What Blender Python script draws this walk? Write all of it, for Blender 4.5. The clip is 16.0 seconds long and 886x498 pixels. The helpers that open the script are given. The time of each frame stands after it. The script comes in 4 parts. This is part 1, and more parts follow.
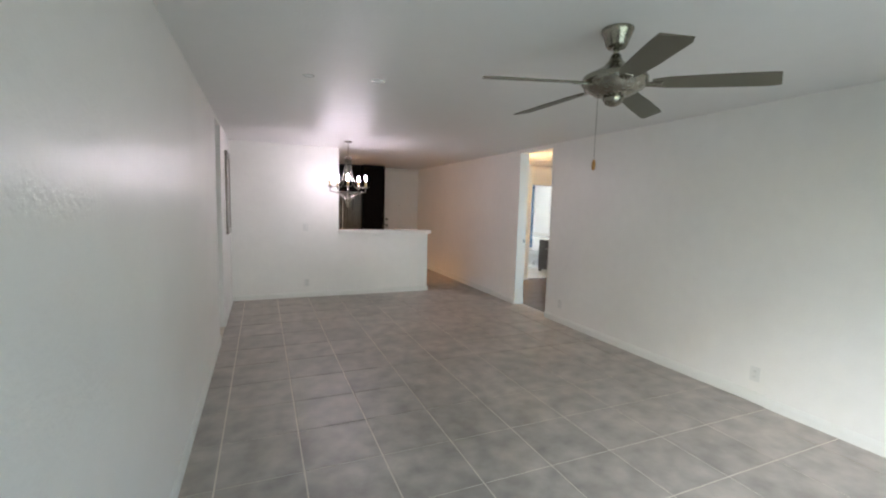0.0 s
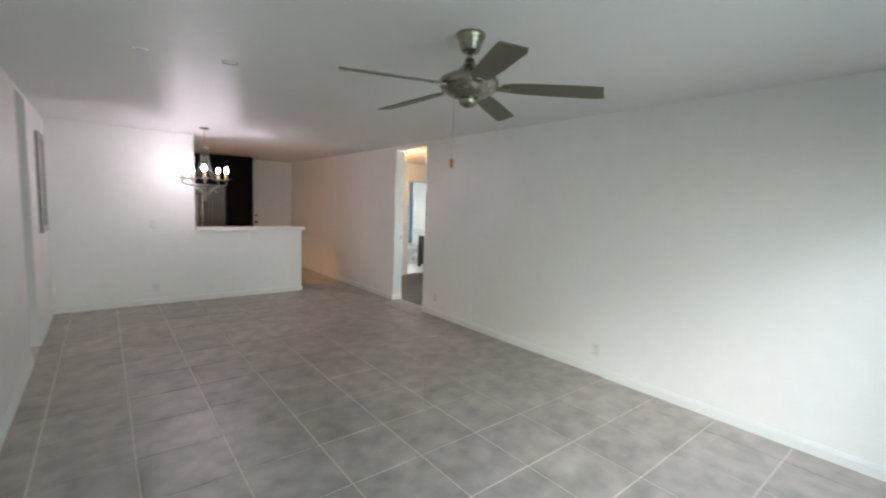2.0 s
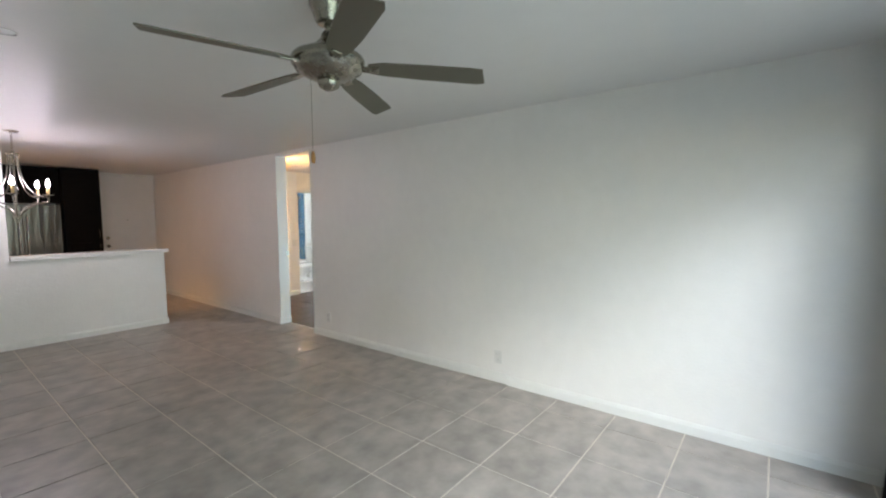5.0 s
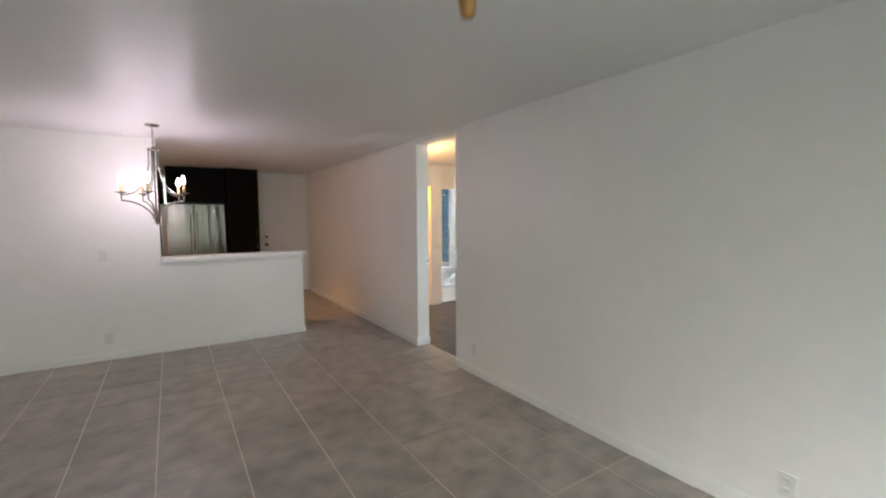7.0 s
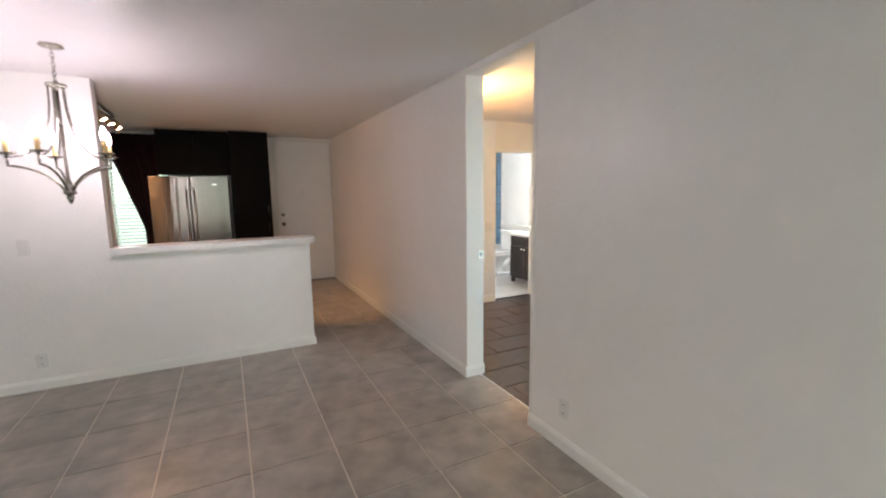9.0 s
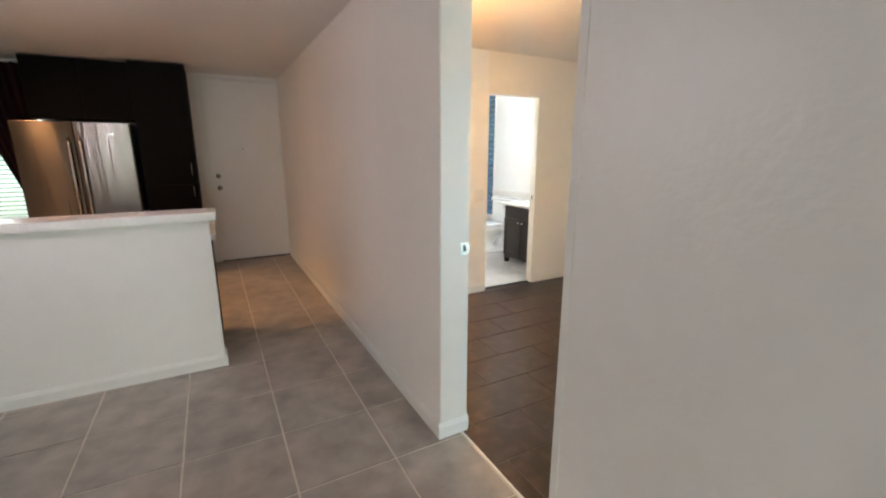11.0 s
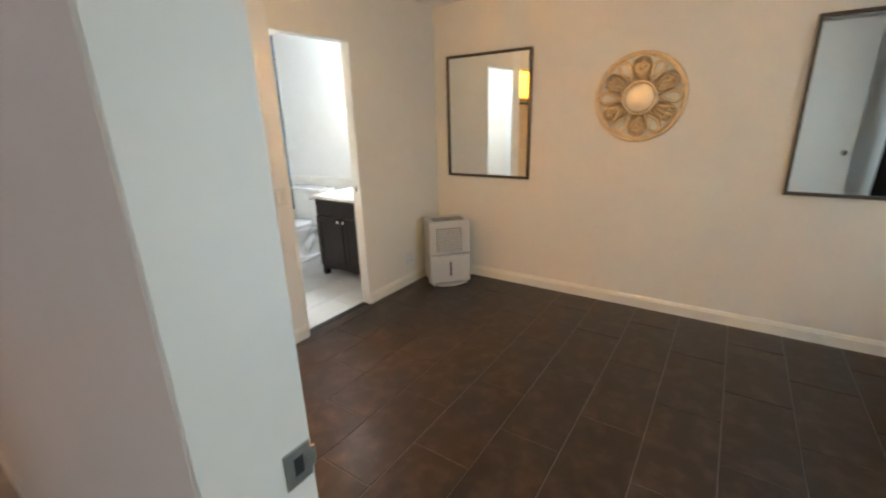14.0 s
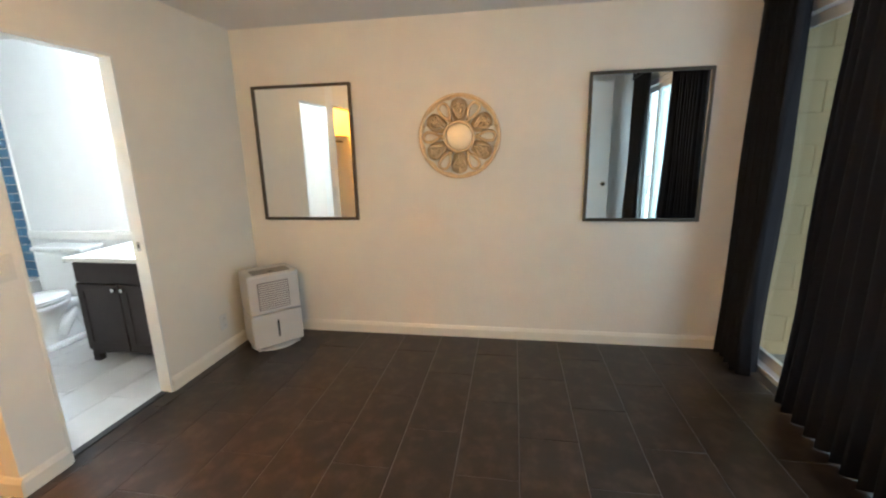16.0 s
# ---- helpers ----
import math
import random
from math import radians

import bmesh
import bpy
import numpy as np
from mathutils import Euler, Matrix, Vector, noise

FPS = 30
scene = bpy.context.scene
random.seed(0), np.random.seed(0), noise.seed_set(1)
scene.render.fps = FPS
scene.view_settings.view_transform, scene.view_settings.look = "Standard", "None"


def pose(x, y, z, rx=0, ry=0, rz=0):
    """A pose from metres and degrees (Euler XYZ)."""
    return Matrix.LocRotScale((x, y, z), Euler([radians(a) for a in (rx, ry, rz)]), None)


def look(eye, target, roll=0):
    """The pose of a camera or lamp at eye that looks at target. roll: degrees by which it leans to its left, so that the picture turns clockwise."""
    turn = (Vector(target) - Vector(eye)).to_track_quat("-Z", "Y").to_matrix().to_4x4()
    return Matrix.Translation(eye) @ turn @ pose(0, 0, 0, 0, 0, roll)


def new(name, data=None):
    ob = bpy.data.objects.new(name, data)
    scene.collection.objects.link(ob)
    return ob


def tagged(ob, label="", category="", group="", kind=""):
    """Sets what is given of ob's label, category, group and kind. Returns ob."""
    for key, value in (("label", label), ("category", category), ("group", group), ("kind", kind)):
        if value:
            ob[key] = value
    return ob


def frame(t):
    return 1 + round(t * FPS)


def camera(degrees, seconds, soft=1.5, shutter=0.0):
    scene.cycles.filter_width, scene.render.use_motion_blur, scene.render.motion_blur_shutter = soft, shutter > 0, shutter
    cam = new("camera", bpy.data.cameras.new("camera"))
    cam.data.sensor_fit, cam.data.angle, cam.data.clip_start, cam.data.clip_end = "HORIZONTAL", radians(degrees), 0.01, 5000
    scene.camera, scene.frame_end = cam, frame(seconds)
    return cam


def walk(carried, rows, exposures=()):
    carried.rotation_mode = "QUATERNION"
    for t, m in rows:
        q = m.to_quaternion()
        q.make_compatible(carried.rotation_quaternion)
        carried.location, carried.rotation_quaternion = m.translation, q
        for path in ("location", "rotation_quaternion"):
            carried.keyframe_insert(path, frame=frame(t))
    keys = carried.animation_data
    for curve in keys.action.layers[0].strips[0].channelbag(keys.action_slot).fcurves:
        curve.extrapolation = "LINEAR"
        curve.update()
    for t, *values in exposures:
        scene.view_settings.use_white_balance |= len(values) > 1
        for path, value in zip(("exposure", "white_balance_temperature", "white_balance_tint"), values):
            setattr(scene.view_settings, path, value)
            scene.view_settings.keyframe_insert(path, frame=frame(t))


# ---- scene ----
cam = camera(92.7, 16.0, soft=2.0, shutter=0.5)
PATH = [
    (0, (0.316, -0.353, 1.54), (1.101, 1.475, 1.334), 1.6),
    (0.5, (0.336, -0.355, 1.545), (1.191, 1.44, 1.329), 1.8),
    (1, (0.362, -0.364, 1.54), (1.323, 1.376, 1.324), 1.9),
    (1.5, (0.386, -0.375, 1.54), (1.466, 1.296, 1.333), 2.3),
    (2, (0.418, -0.394, 1.54), (1.667, 1.154, 1.334), 2.1),
    (2.5, (0.468, -0.438, 1.542), (1.897, 0.948, 1.351), 1.1),
    (3, (0.51, -0.511, 1.549), (2.08, 0.719, 1.4), 0.1),
    (3.2, (0.521, -0.532, 1.556), (2.12, 0.661, 1.417), -0.4),
    (5.3, (0.863, -0.113, 1.494), (2.412, 1.143, 1.339), -0.4),
    (5.5, (0.954, -0.018, 1.524), (2.445, 1.299, 1.324), 0.6),
    (6, (1.162, 0.242, 1.502), (2.457, 1.756, 1.33), 2.0),
    (6.5, (1.346, 0.58, 1.51), (2.553, 2.164, 1.326), 0.8),
    (7, (1.577, 0.96, 1.525), (2.656, 2.637, 1.375), -0.3),
    (7.5, (1.76, 1.329, 1.52), (2.774, 3.04, 1.316), 0.0),
    (8, (1.912, 1.718, 1.551), (2.897, 3.447, 1.353), -0.5),
    (8.2, (2.006, 1.867, 1.544), (2.947, 3.621, 1.356), -0.2),
    (10.3, (2.816, 3.219, 1.477), (3.695, 4.969, 1.075), -0.2),
    (10.5, (2.896, 3.323, 1.47), (3.794, 5.075, 1.118), -0.2),
    (11, (3.085, 3.571, 1.466), (4.014, 5.285, 1.018), -0.0),
    (11.5, (3.304, 3.821, 1.464), (4.15, 5.56, 0.955), -0.2),
    (12, (3.443, 4.094, 1.465), (4.413, 5.763, 0.941), -0.3),
    (12.5, (3.565, 4.362, 1.466), (4.679, 5.935, 0.934), -0.7),
    (13, (3.722, 4.559, 1.477), (4.913, 6.062, 0.91), -0.7),
    (13.5, (3.802, 4.696, 1.483), (5.159, 6.041, 0.894), -0.2),
    (14, (3.846, 4.822, 1.486), (5.422, 5.902, 0.894), -1.7),
    (14.5, (3.912, 4.892, 1.46), (5.616, 5.767, 0.883), -2.0),
    (15, (3.975, 4.958, 1.463), (5.791, 5.582, 0.9), -0.2),
    (15.5, (4.017, 5.019, 1.464), (5.903, 5.459, 0.964), -0.7),
    (16, (4.06, 5.039, 1.48), (5.982, 5.362, 1.031), -1.3),
]
walk(cam, [(t, look(eye, target, roll)) for t, eye, target, roll in PATH], [(0.0, 3.85, 6120, 16), (3.0, 3.78, 6050, 14), (5.5, 3.78, 6120, 16), (6.7, 3.66, 6200, 18), (8.0, 3.82, 6300, 19), (10.5, 4.0, 6350, 17), (12.5, 3.72, 6180, 16), (14.0, 3.6, 6150, 15), (15.0, 3.6, 5900, 14), (16.0, 3.76, 5720, 12)])

# ---- world, sun, large lights ----
world = bpy.data.worlds.new("world")
scene.world = world
world.use_nodes = True
wn = world.node_tree
sky = wn.nodes.new("ShaderNodeTexSky")
sky.sky_type = "NISHITA"
sky.sun_disc = False
sky.sun_elevation = radians(32)
sky.sun_rotation = radians(217)
wn.links.new(sky.outputs[0], wn.nodes["Background"].inputs[0])
wn.nodes["Background"].inputs[1].default_value = 0.067

sun_data = bpy.data.lights.new("sun", "SUN")
sun_data.energy = 0.15
sun_data.angle = radians(22)
sun_data.color = (0.90, 0.98, 1.0)
sun = new("sun", sun_data)
sun.matrix_world = look((0, 0, 0), (0.75, 1.0, -0.79))


def sky_panel(name, at, target, width, height, watts, color, spread=180):
    """Daylight standing in the opening of a glass door."""
    d = bpy.data.lights.new(name, "AREA")
    d.shape, d.size, d.size_y, d.energy, d.color = "RECTANGLE", width, height, watts, color
    d.spread = radians(spread)
    o = new(name, d)
    o.matrix_world = look(at, target)
    return o


sky_panel("patio_daylight", (1.65, -1.17, 1.2), (1.65, 3, 1.1), 2.9, 2.1, 1.85, (0.88, 1.0, 0.86), 115)
sky_panel("slider_daylight", (5.42, 3.26, 1.15), (5.42, 6, 1.1), 2.3, 2.0, 4.5, (0.76, 0.93, 1.0))
sky_panel("kitchen_daylight", (1.26, 10.12, 1.5), (1.26, 8, 1.4), 0.66, 1.45, 1.5, (0.95, 1.0, 0.95))

CEIL = 2.416


# ---- materials ----
def mat(name, color, rough=0.5, metal=0.0, grain=None, detail=5.0, spread=0.12, bump=0.0, bump_scale=60.0, stain=None, spec=None, per_object=0.0, coat=0.0):
    """A principled material with two scales of variation and a fine relief."""
    m = bpy.data.materials.new(name)
    m.use_nodes = True
    nt = m.node_tree
    b = nt.nodes["Principled BSDF"]
    b.inputs["Roughness"].default_value = rough
    b.inputs["Metallic"].default_value = metal
    if spec is not None:
        b.inputs["Specular IOR Level"].default_value = spec
    if coat:
        b.inputs["Coat Weight"].default_value = coat
        b.inputs["Coat Roughness"].default_value = 0.15
    b.inputs["Base Color"].default_value = (*color, 1)
    co = nt.nodes.new("ShaderNodeTexCoord")
    src = nt.nodes.new("ShaderNodeNewGeometry").outputs["Position"]
    out = None
    if grain:
        n1 = nt.nodes.new("ShaderNodeTexNoise")
        n1.inputs["Scale"].default_value = grain
        n1.inputs["Detail"].default_value = detail
        nt.links.new(src, n1.inputs["Vector"])
        ramp = nt.nodes.new("ShaderNodeMapRange")
        ramp.inputs["From Min"].default_value = 0.2
        ramp.inputs["From Max"].default_value = 0.8
        ramp.inputs["To Min"].default_value = 1 - spread
        ramp.inputs["To Max"].default_value = 1 + spread
        nt.links.new(n1.outputs["Fac"], ramp.inputs["Value"])
        hsv = nt.nodes.new("ShaderNodeHueSaturation")
        hsv.inputs["Color"].default_value = (*color, 1)
        out = ramp.outputs["Result"]
        if stain:
            n2 = nt.nodes.new("ShaderNodeTexNoise")
            n2.inputs["Scale"].default_value = stain[0]
            n2.inputs["Detail"].default_value = 3
            nt.links.new(src, n2.inputs["Vector"])
            r2 = nt.nodes.new("ShaderNodeMapRange")
            r2.inputs["From Min"].default_value = 0.35
            r2.inputs["From Max"].default_value = 0.7
            r2.inputs["To Min"].default_value = 1 - stain[1]
            r2.inputs["To Max"].default_value = 1 + stain[1]
            nt.links.new(n2.outputs["Fac"], r2.inputs["Value"])
            mu = nt.nodes.new("ShaderNodeMath")
            mu.operation = "MULTIPLY"
            nt.links.new(out, mu.inputs[0])
            nt.links.new(r2.outputs["Result"], mu.inputs[1])
            out = mu.outputs[0]
        if per_object:
            oi = nt.nodes.new("ShaderNodeObjectInfo")
            r3 = nt.nodes.new("ShaderNodeMapRange")
            r3.inputs["To Min"].default_value = 1 - per_object
            r3.inputs["To Max"].default_value = 1 + per_object
            nt.links.new(oi.outputs["Random"], r3.inputs["Value"])
            mu = nt.nodes.new("ShaderNodeMath")
            mu.operation = "MULTIPLY"
            nt.links.new(out, mu.inputs[0])
            nt.links.new(r3.outputs["Result"], mu.inputs[1])
            out = mu.outputs[0]
        nt.links.new(out, hsv.inputs["Value"])
        nt.links.new(hsv.outputs[0], b.inputs["Base Color"])
        rr = nt.nodes.new("ShaderNodeMapRange")
        rr.inputs["To Min"].default_value = max(0.02, rough - 0.07)
        rr.inputs["To Max"].default_value = min(1, rough + 0.07)
        nt.links.new(n1.outputs["Fac"], rr.inputs["Value"])
        nt.links.new(rr.outputs["Result"], b.inputs["Roughness"])
    if bump:
        n3 = nt.nodes.new("ShaderNodeTexNoise")
        n3.inputs["Scale"].default_value = bump_scale
        n3.inputs["Detail"].default_value = 3
        nt.links.new(src, n3.inputs["Vector"])
        bp = nt.nodes.new("ShaderNodeBump")
        bp.inputs["Strength"].default_value = bump
        bp.inputs["Distance"].default_value = 0.004
        nt.links.new(n3.outputs["Fac"], bp.inputs["Height"])
        nt.links.new(bp.outputs[0], b.inputs["Normal"])
    return m


def glow(name, color, strength):
    m = bpy.data.materials.new(name)
    m.use_nodes = True
    b = m.node_tree.nodes["Principled BSDF"]
    b.inputs["Base Color"].default_value = (*color, 1)
    b.inputs["Emission Color"].default_value = (*color, 1)
    b.inputs["Emission Strength"].default_value = strength
    return m


PAINT = mat("wall_paint", (0.82, 0.81, 0.775), 0.35, grain=9, spread=0.02, bump=0.5, bump_scale=42, stain=(0.9, 0.03))
PAINT_BED = mat("bedroom_paint", (0.80, 0.76, 0.67), 0.5, grain=9, spread=0.02, bump=0.3, bump_scale=45, stain=(0.9, 0.03))
CEILING = mat("ceiling_paint", (0.76, 0.755, 0.74), 0.46, grain=7, spread=0.02, bump=0.25, bump_scale=40)
TRIM = mat("trim_white", (0.78, 0.78, 0.74), 0.35, grain=12, spread=0.02)
CREAM = mat("trim_cream", (0.80, 0.76, 0.66), 0.35, grain=12, spread=0.02)
TILE = mat("grey_porcelain", (0.385, 0.348, 0.305), 0.36, grain=6.5, detail=4.0, spread=0.32, stain=(1.6, 0.10), per_object=0.05, bump=0.05, bump_scale=25)
GROUT = mat("pale_grout", (0.72, 0.66, 0.56), 0.9, grain=20, spread=0.1)
DARK_TILE = mat("brown_tile", (0.036, 0.022, 0.0155), 0.3, spec=0.45, bump=0.04, bump_scale=35)
DARK_GROUT = mat("grey_grout", (0.15, 0.145, 0.145), 0.6, grain=20, spread=0.15)
BATH_TILE = mat("pale_tile", (0.55, 0.55, 0.54), 0.4, grain=6, spread=0.08, stain=(2.5, 0.05), per_object=0.03)
WHITE_WALL = mat("bath_paint", (0.82, 0.83, 0.83), 0.4, grain=9, spread=0.02)
DOOR_WHITE = mat("door_paint", (0.80, 0.79, 0.77), 0.4, grain=8, spread=0.02)
NICKEL = mat("brushed_nickel", (0.33, 0.31, 0.26), 0.26, 1.0, grain=60, spread=0.06)
CHROME = mat("chrome", (0.75, 0.75, 0.75), 0.12, 1.0)
PLATE = mat("satin_plate", (0.45, 0.43, 0.39), 0.3, 1.0, grain=50, spread=0.1)
BLADE = mat("grey_blade", (0.105, 0.094, 0.066), 0.45, grain=18, spread=0.08)
STEEL = mat("stainless_steel", (0.20, 0.185, 0.17), 0.2, 1.0)
_sb = STEEL.node_tree.nodes["Principled BSDF"]
_sb.inputs["Anisotropic"].default_value = 1.0
_up = STEEL.node_tree.nodes.new("ShaderNodeCombineXYZ")
_up.inputs["Z"].default_value = 1.0
STEEL.node_tree.links.new(_up.outputs[0], _sb.inputs["Tangent"])
ESPRESSO = mat("espresso_wood", (0.0045, 0.004, 0.004), 0.55, grain=22, spread=0.3, spec=0.05)
VANITY = mat("vanity_wood", (0.028, 0.021, 0.019), 0.5, spec=0.3, grain=22, spread=0.2)
COUNTER = mat("white_counter", (0.80, 0.79, 0.76), 0.25, grain=40, spread=0.04)
CERAMIC = mat("ceramic", (0.85, 0.86, 0.86), 0.12, spec=0.6)
PLASTIC = mat("white_plastic", (0.72, 0.72, 0.69), 0.35, grain=10, spread=0.02)
HOUSING = mat("dulled_plastic", (0.56, 0.555, 0.53), 0.4, grain=10, spread=0.03)
GREY_PLASTIC = mat("grey_plastic", (0.22, 0.21, 0.20), 0.5, grain=10, spread=0.05)
BLACK = mat("black_plastic", (0.02, 0.02, 0.02), 0.5)
FABRIC = mat("dark_fabric", (0.020, 0.018, 0.022), 0.85, grain=120, spread=0.2, bump=0.3, bump_scale=300)
FABRIC_LIV = mat("plum_grey_fabric", (0.022, 0.019, 0.030), 0.8, grain=120, spread=0.2, bump=0.3, bump_scale=300)
MAROON = mat("maroon_fabric", (0.025, 0.004, 0.007), 0.85, grain=120, spread=0.2)
GOLD = mat("champagne_gold", (0.74, 0.56, 0.33), 0.34, 0.45, grain=35, spread=0.15)
BOSS = mat("champagne_boss", (0.86, 0.76, 0.58), 0.48, 0.8, grain=20, spread=0.04)
BRONZE = mat("bronze_frame", (0.09, 0.075, 0.055), 0.4, 0.6, grain=30, spread=0.2)
SILVER_WOOD = mat("silver_wood", (0.28, 0.25, 0.23), 0.35, 0.4, grain=30, spread=0.2)
BLUE_TILE = mat("blue_glass_tile", (0.06, 0.16, 0.28), 0.12, grain=6, spread=0.2, per_object=0.2, spec=0.7)
BLOCK = mat("painted_block", (0.68, 0.53, 0.32), 0.7, grain=14, spread=0.06, bump=0.4, bump_scale=90)
ALU = mat("white_aluminium", (0.75, 0.75, 0.73), 0.4, grain=10, spread=0.03)
CANDLE = mat("candle_sleeve", (0.55, 0.40, 0.16), 0.5, grain=12, spread=0.1)
WOOD_FOB = mat("wooden_fob", (0.32, 0.15, 0.035), 0.45, grain=60, spread=0.2)
MOSAIC = mat("mosaic", (0.22, 0.15, 0.10), 0.3, grain=10, spread=0.3, per_object=0.6)
SHELF = mat("closet_wood", (0.55, 0.40, 0.20), 0.5, grain=20, spread=0.15)
LEAF = mat("leaf", (0.045, 0.10, 0.03), 0.5, grain=8, spread=0.4)
BARK = mat("bark", (0.10, 0.08, 0.06), 0.9, grain=15, spread=0.3, bump=0.6)
GRASS = mat("lawn", (0.06, 0.10, 0.03), 0.9, grain=6, spread=0.3, bump=0.5)
CONCRETE = mat("patio_concrete", (0.32, 0.31, 0.29), 0.85, grain=9, spread=0.1, bump=0.2)
BLIND = mat("blind_slat", (0.80, 0.80, 0.76), 0.5, grain=10, spread=0.03)
_nt = BLIND.node_tree
_tl = _nt.nodes.new("ShaderNodeBsdfTranslucent")
_tl.inputs[0].default_value = (0.80, 0.86, 0.76, 1)
_mx = _nt.nodes.new("ShaderNodeMixShader")
_mx.inputs[0].default_value = 0.5
_nt.links.new(_nt.nodes["Principled BSDF"].outputs[0], _mx.inputs[1])
_nt.links.new(_tl.outputs[0], _mx.inputs[2])
_nt.links.new(_mx.outputs[0], _nt.nodes["Material Output"].inputs[0])
PRINT = mat("pale_print", (0.62, 0.60, 0.57), 0.25, grain=4, spread=0.12)

_nt = STEEL.node_tree
_g = _nt.nodes.new("ShaderNodeNewGeometry")
_mp = _nt.nodes.new("ShaderNodeMapping")
_mp.inputs["Scale"].default_value = (12, 1, 0.5)
_no = _nt.nodes.new("ShaderNodeTexNoise")
_no.inputs["Scale"].default_value = 1.0
_no.inputs["Detail"].default_value = 2.0
_bp = _nt.nodes.new("ShaderNodeBump")
_bp.inputs["Strength"].default_value = 0.25
_bp.inputs["Distance"].default_value = 0.02
_nt.links.new(_g.outputs["Position"], _mp.inputs["Vector"])
_nt.links.new(_mp.outputs[0], _no.inputs["Vector"])
_nt.links.new(_no.outputs["Fac"], _bp.inputs["Height"])
_nt.links.new(_bp.outputs[0], _sb.inputs["Normal"])

# slate-like mottling of the brown tiles, with gloss that follows it
_nt = DARK_TILE.node_tree
_b = _nt.nodes["Principled BSDF"]
_g = _nt.nodes.new("ShaderNodeNewGeometry")
_oi = _nt.nodes.new("ShaderNodeObjectInfo")
_off = _nt.nodes.new("ShaderNodeVectorMath")
_off.operation = "MULTIPLY_ADD"
_off.inputs[1].default_value = (7.0, 3.0, 5.0)
_nt.links.new(_oi.outputs["Random"], _off.inputs[0])
_nt.links.new(_g.outputs["Position"], _off.inputs[2])
_no = _nt.nodes.new("ShaderNodeTexNoise")
_no.inputs["Scale"].default_value = 10.0
_no.inputs["Detail"].default_value = 4.0
_no.inputs["Roughness"].default_value = 0.55
_nt.links.new(_off.outputs[0], _no.inputs["Vector"])
_cr = _nt.nodes.new("ShaderNodeValToRGB")
_cr.color_ramp.elements[0].position = 0.15
_cr.color_ramp.elements[0].color = (0.020, 0.0138, 0.0108, 1)
_cr.color_ramp.elements[1].position = 0.74
_cr.color_ramp.elements[1].color = (0.074, 0.052, 0.037, 1)
_mid = _cr.color_ramp.elements.new(0.48)
_mid.color = (0.034, 0.0228, 0.0168, 1)
_nt.links.new(_no.outputs["Fac"], _cr.inputs["Fac"])
_nt.links.new(_cr.outputs["Color"], _b.inputs["Base Color"])
_mr = _nt.nodes.new("ShaderNodeMapRange")
_mr.inputs["From Min"].default_value = 0.3
_mr.inputs["From Max"].default_value = 0.7
_mr.inputs["To Min"].default_value = 0.295
_mr.inputs["To Max"].default_value = 0.34
_nt.links.new(_no.outputs["Fac"], _mr.inputs["Value"])
_nt.links.new(_mr.outputs[0], _b.inputs["Roughness"])

MIRROR = bpy.data.materials.new("mirror")
MIRROR.use_nodes = True
_b = MIRROR.node_tree.nodes["Principled BSDF"]
_b.inputs["Base Color"].default_value = (0.86, 0.88, 0.87, 1)
_b.inputs["Metallic"].default_value = 1
_b.inputs["Roughness"].default_value = 0.015

GLASS = bpy.data.materials.new("glass")
GLASS.use_nodes = True
_nt = GLASS.node_tree
_mix = _nt.nodes.new("ShaderNodeMixShader")
_tr = _nt.nodes.new("ShaderNodeBsdfTransparent")
_tr.inputs[0].default_value = (0.93, 0.97, 0.95, 1)
_gl = _nt.nodes.new("ShaderNodeBsdfGlossy")
_gl.inputs["Roughness"].default_value = 0.02
_lw = _nt.nodes.new("ShaderNodeLayerWeight")
_lw.inputs["Blend"].default_value = 0.5
_pw = _nt.nodes.new("ShaderNodeMath")
_pw.operation = "POWER"
_pw.inputs[1].default_value = 4.5
_nt.links.new(_lw.outputs["Facing"], _pw.inputs[0])
_fr = _nt.nodes.new("ShaderNodeMapRange")
_fr.inputs["To Min"].default_value = 0.04
_fr.inputs["To Max"].default_value = 0.9
_nt.links.new(_pw.outputs[0], _fr.inputs["Value"])
_nt.links.new(_fr.outputs[0], _mix.inputs[0])
_nt.links.new(_tr.outputs[0], _mix.inputs[1])
_nt.links.new(_gl.outputs[0], _mix.inputs[2])
_nt.links.new(_mix.outputs[0], _nt.nodes["Material Output"].inputs[0])

BULB = glow("lit_bulb", (1.0, 0.86, 0.91), 18.0)
SPOT_GLOW = glow("lit_spot", (1.0, 0.50, 0.20), 32)
WARM_DOME = glow("warm_shade", (1.0, 0.60, 0.22), 13)
CLOSET_GLOW = glow("closet_bulb", (1.0, 0.38, 0.03), 46)
COOL_PANEL = glow("cool_globe", (0.93, 1.0, 1.0), 13)


# ---- building blocks ----
def bm_box(x0, x1, y0, y1, z0, z1, bevel=0.0, bm=None, seg=2):
    own = bm or bmesh.new()
    v = [own.verts.new(p) for p in ((x0, y0, z0), (x1, y0, z0), (x1, y1, z0), (x0, y1, z0), (x0, y0, z1), (x1, y0, z1), (x1, y1, z1), (x0, y1, z1))]
    fs = [own.faces.new([v[i] for i in q]) for q in ((3, 2, 1, 0), (4, 5, 6, 7), (0, 1, 5, 4), (1, 2, 6, 5), (2, 3, 7, 6), (3, 0, 4, 7))]
    if bevel:
        es = list({e for f in fs for e in f.edges})
        bmesh.ops.bevel(own, geom=es, offset=bevel, segments=seg, affect="EDGES", profile=0.6)
    return own


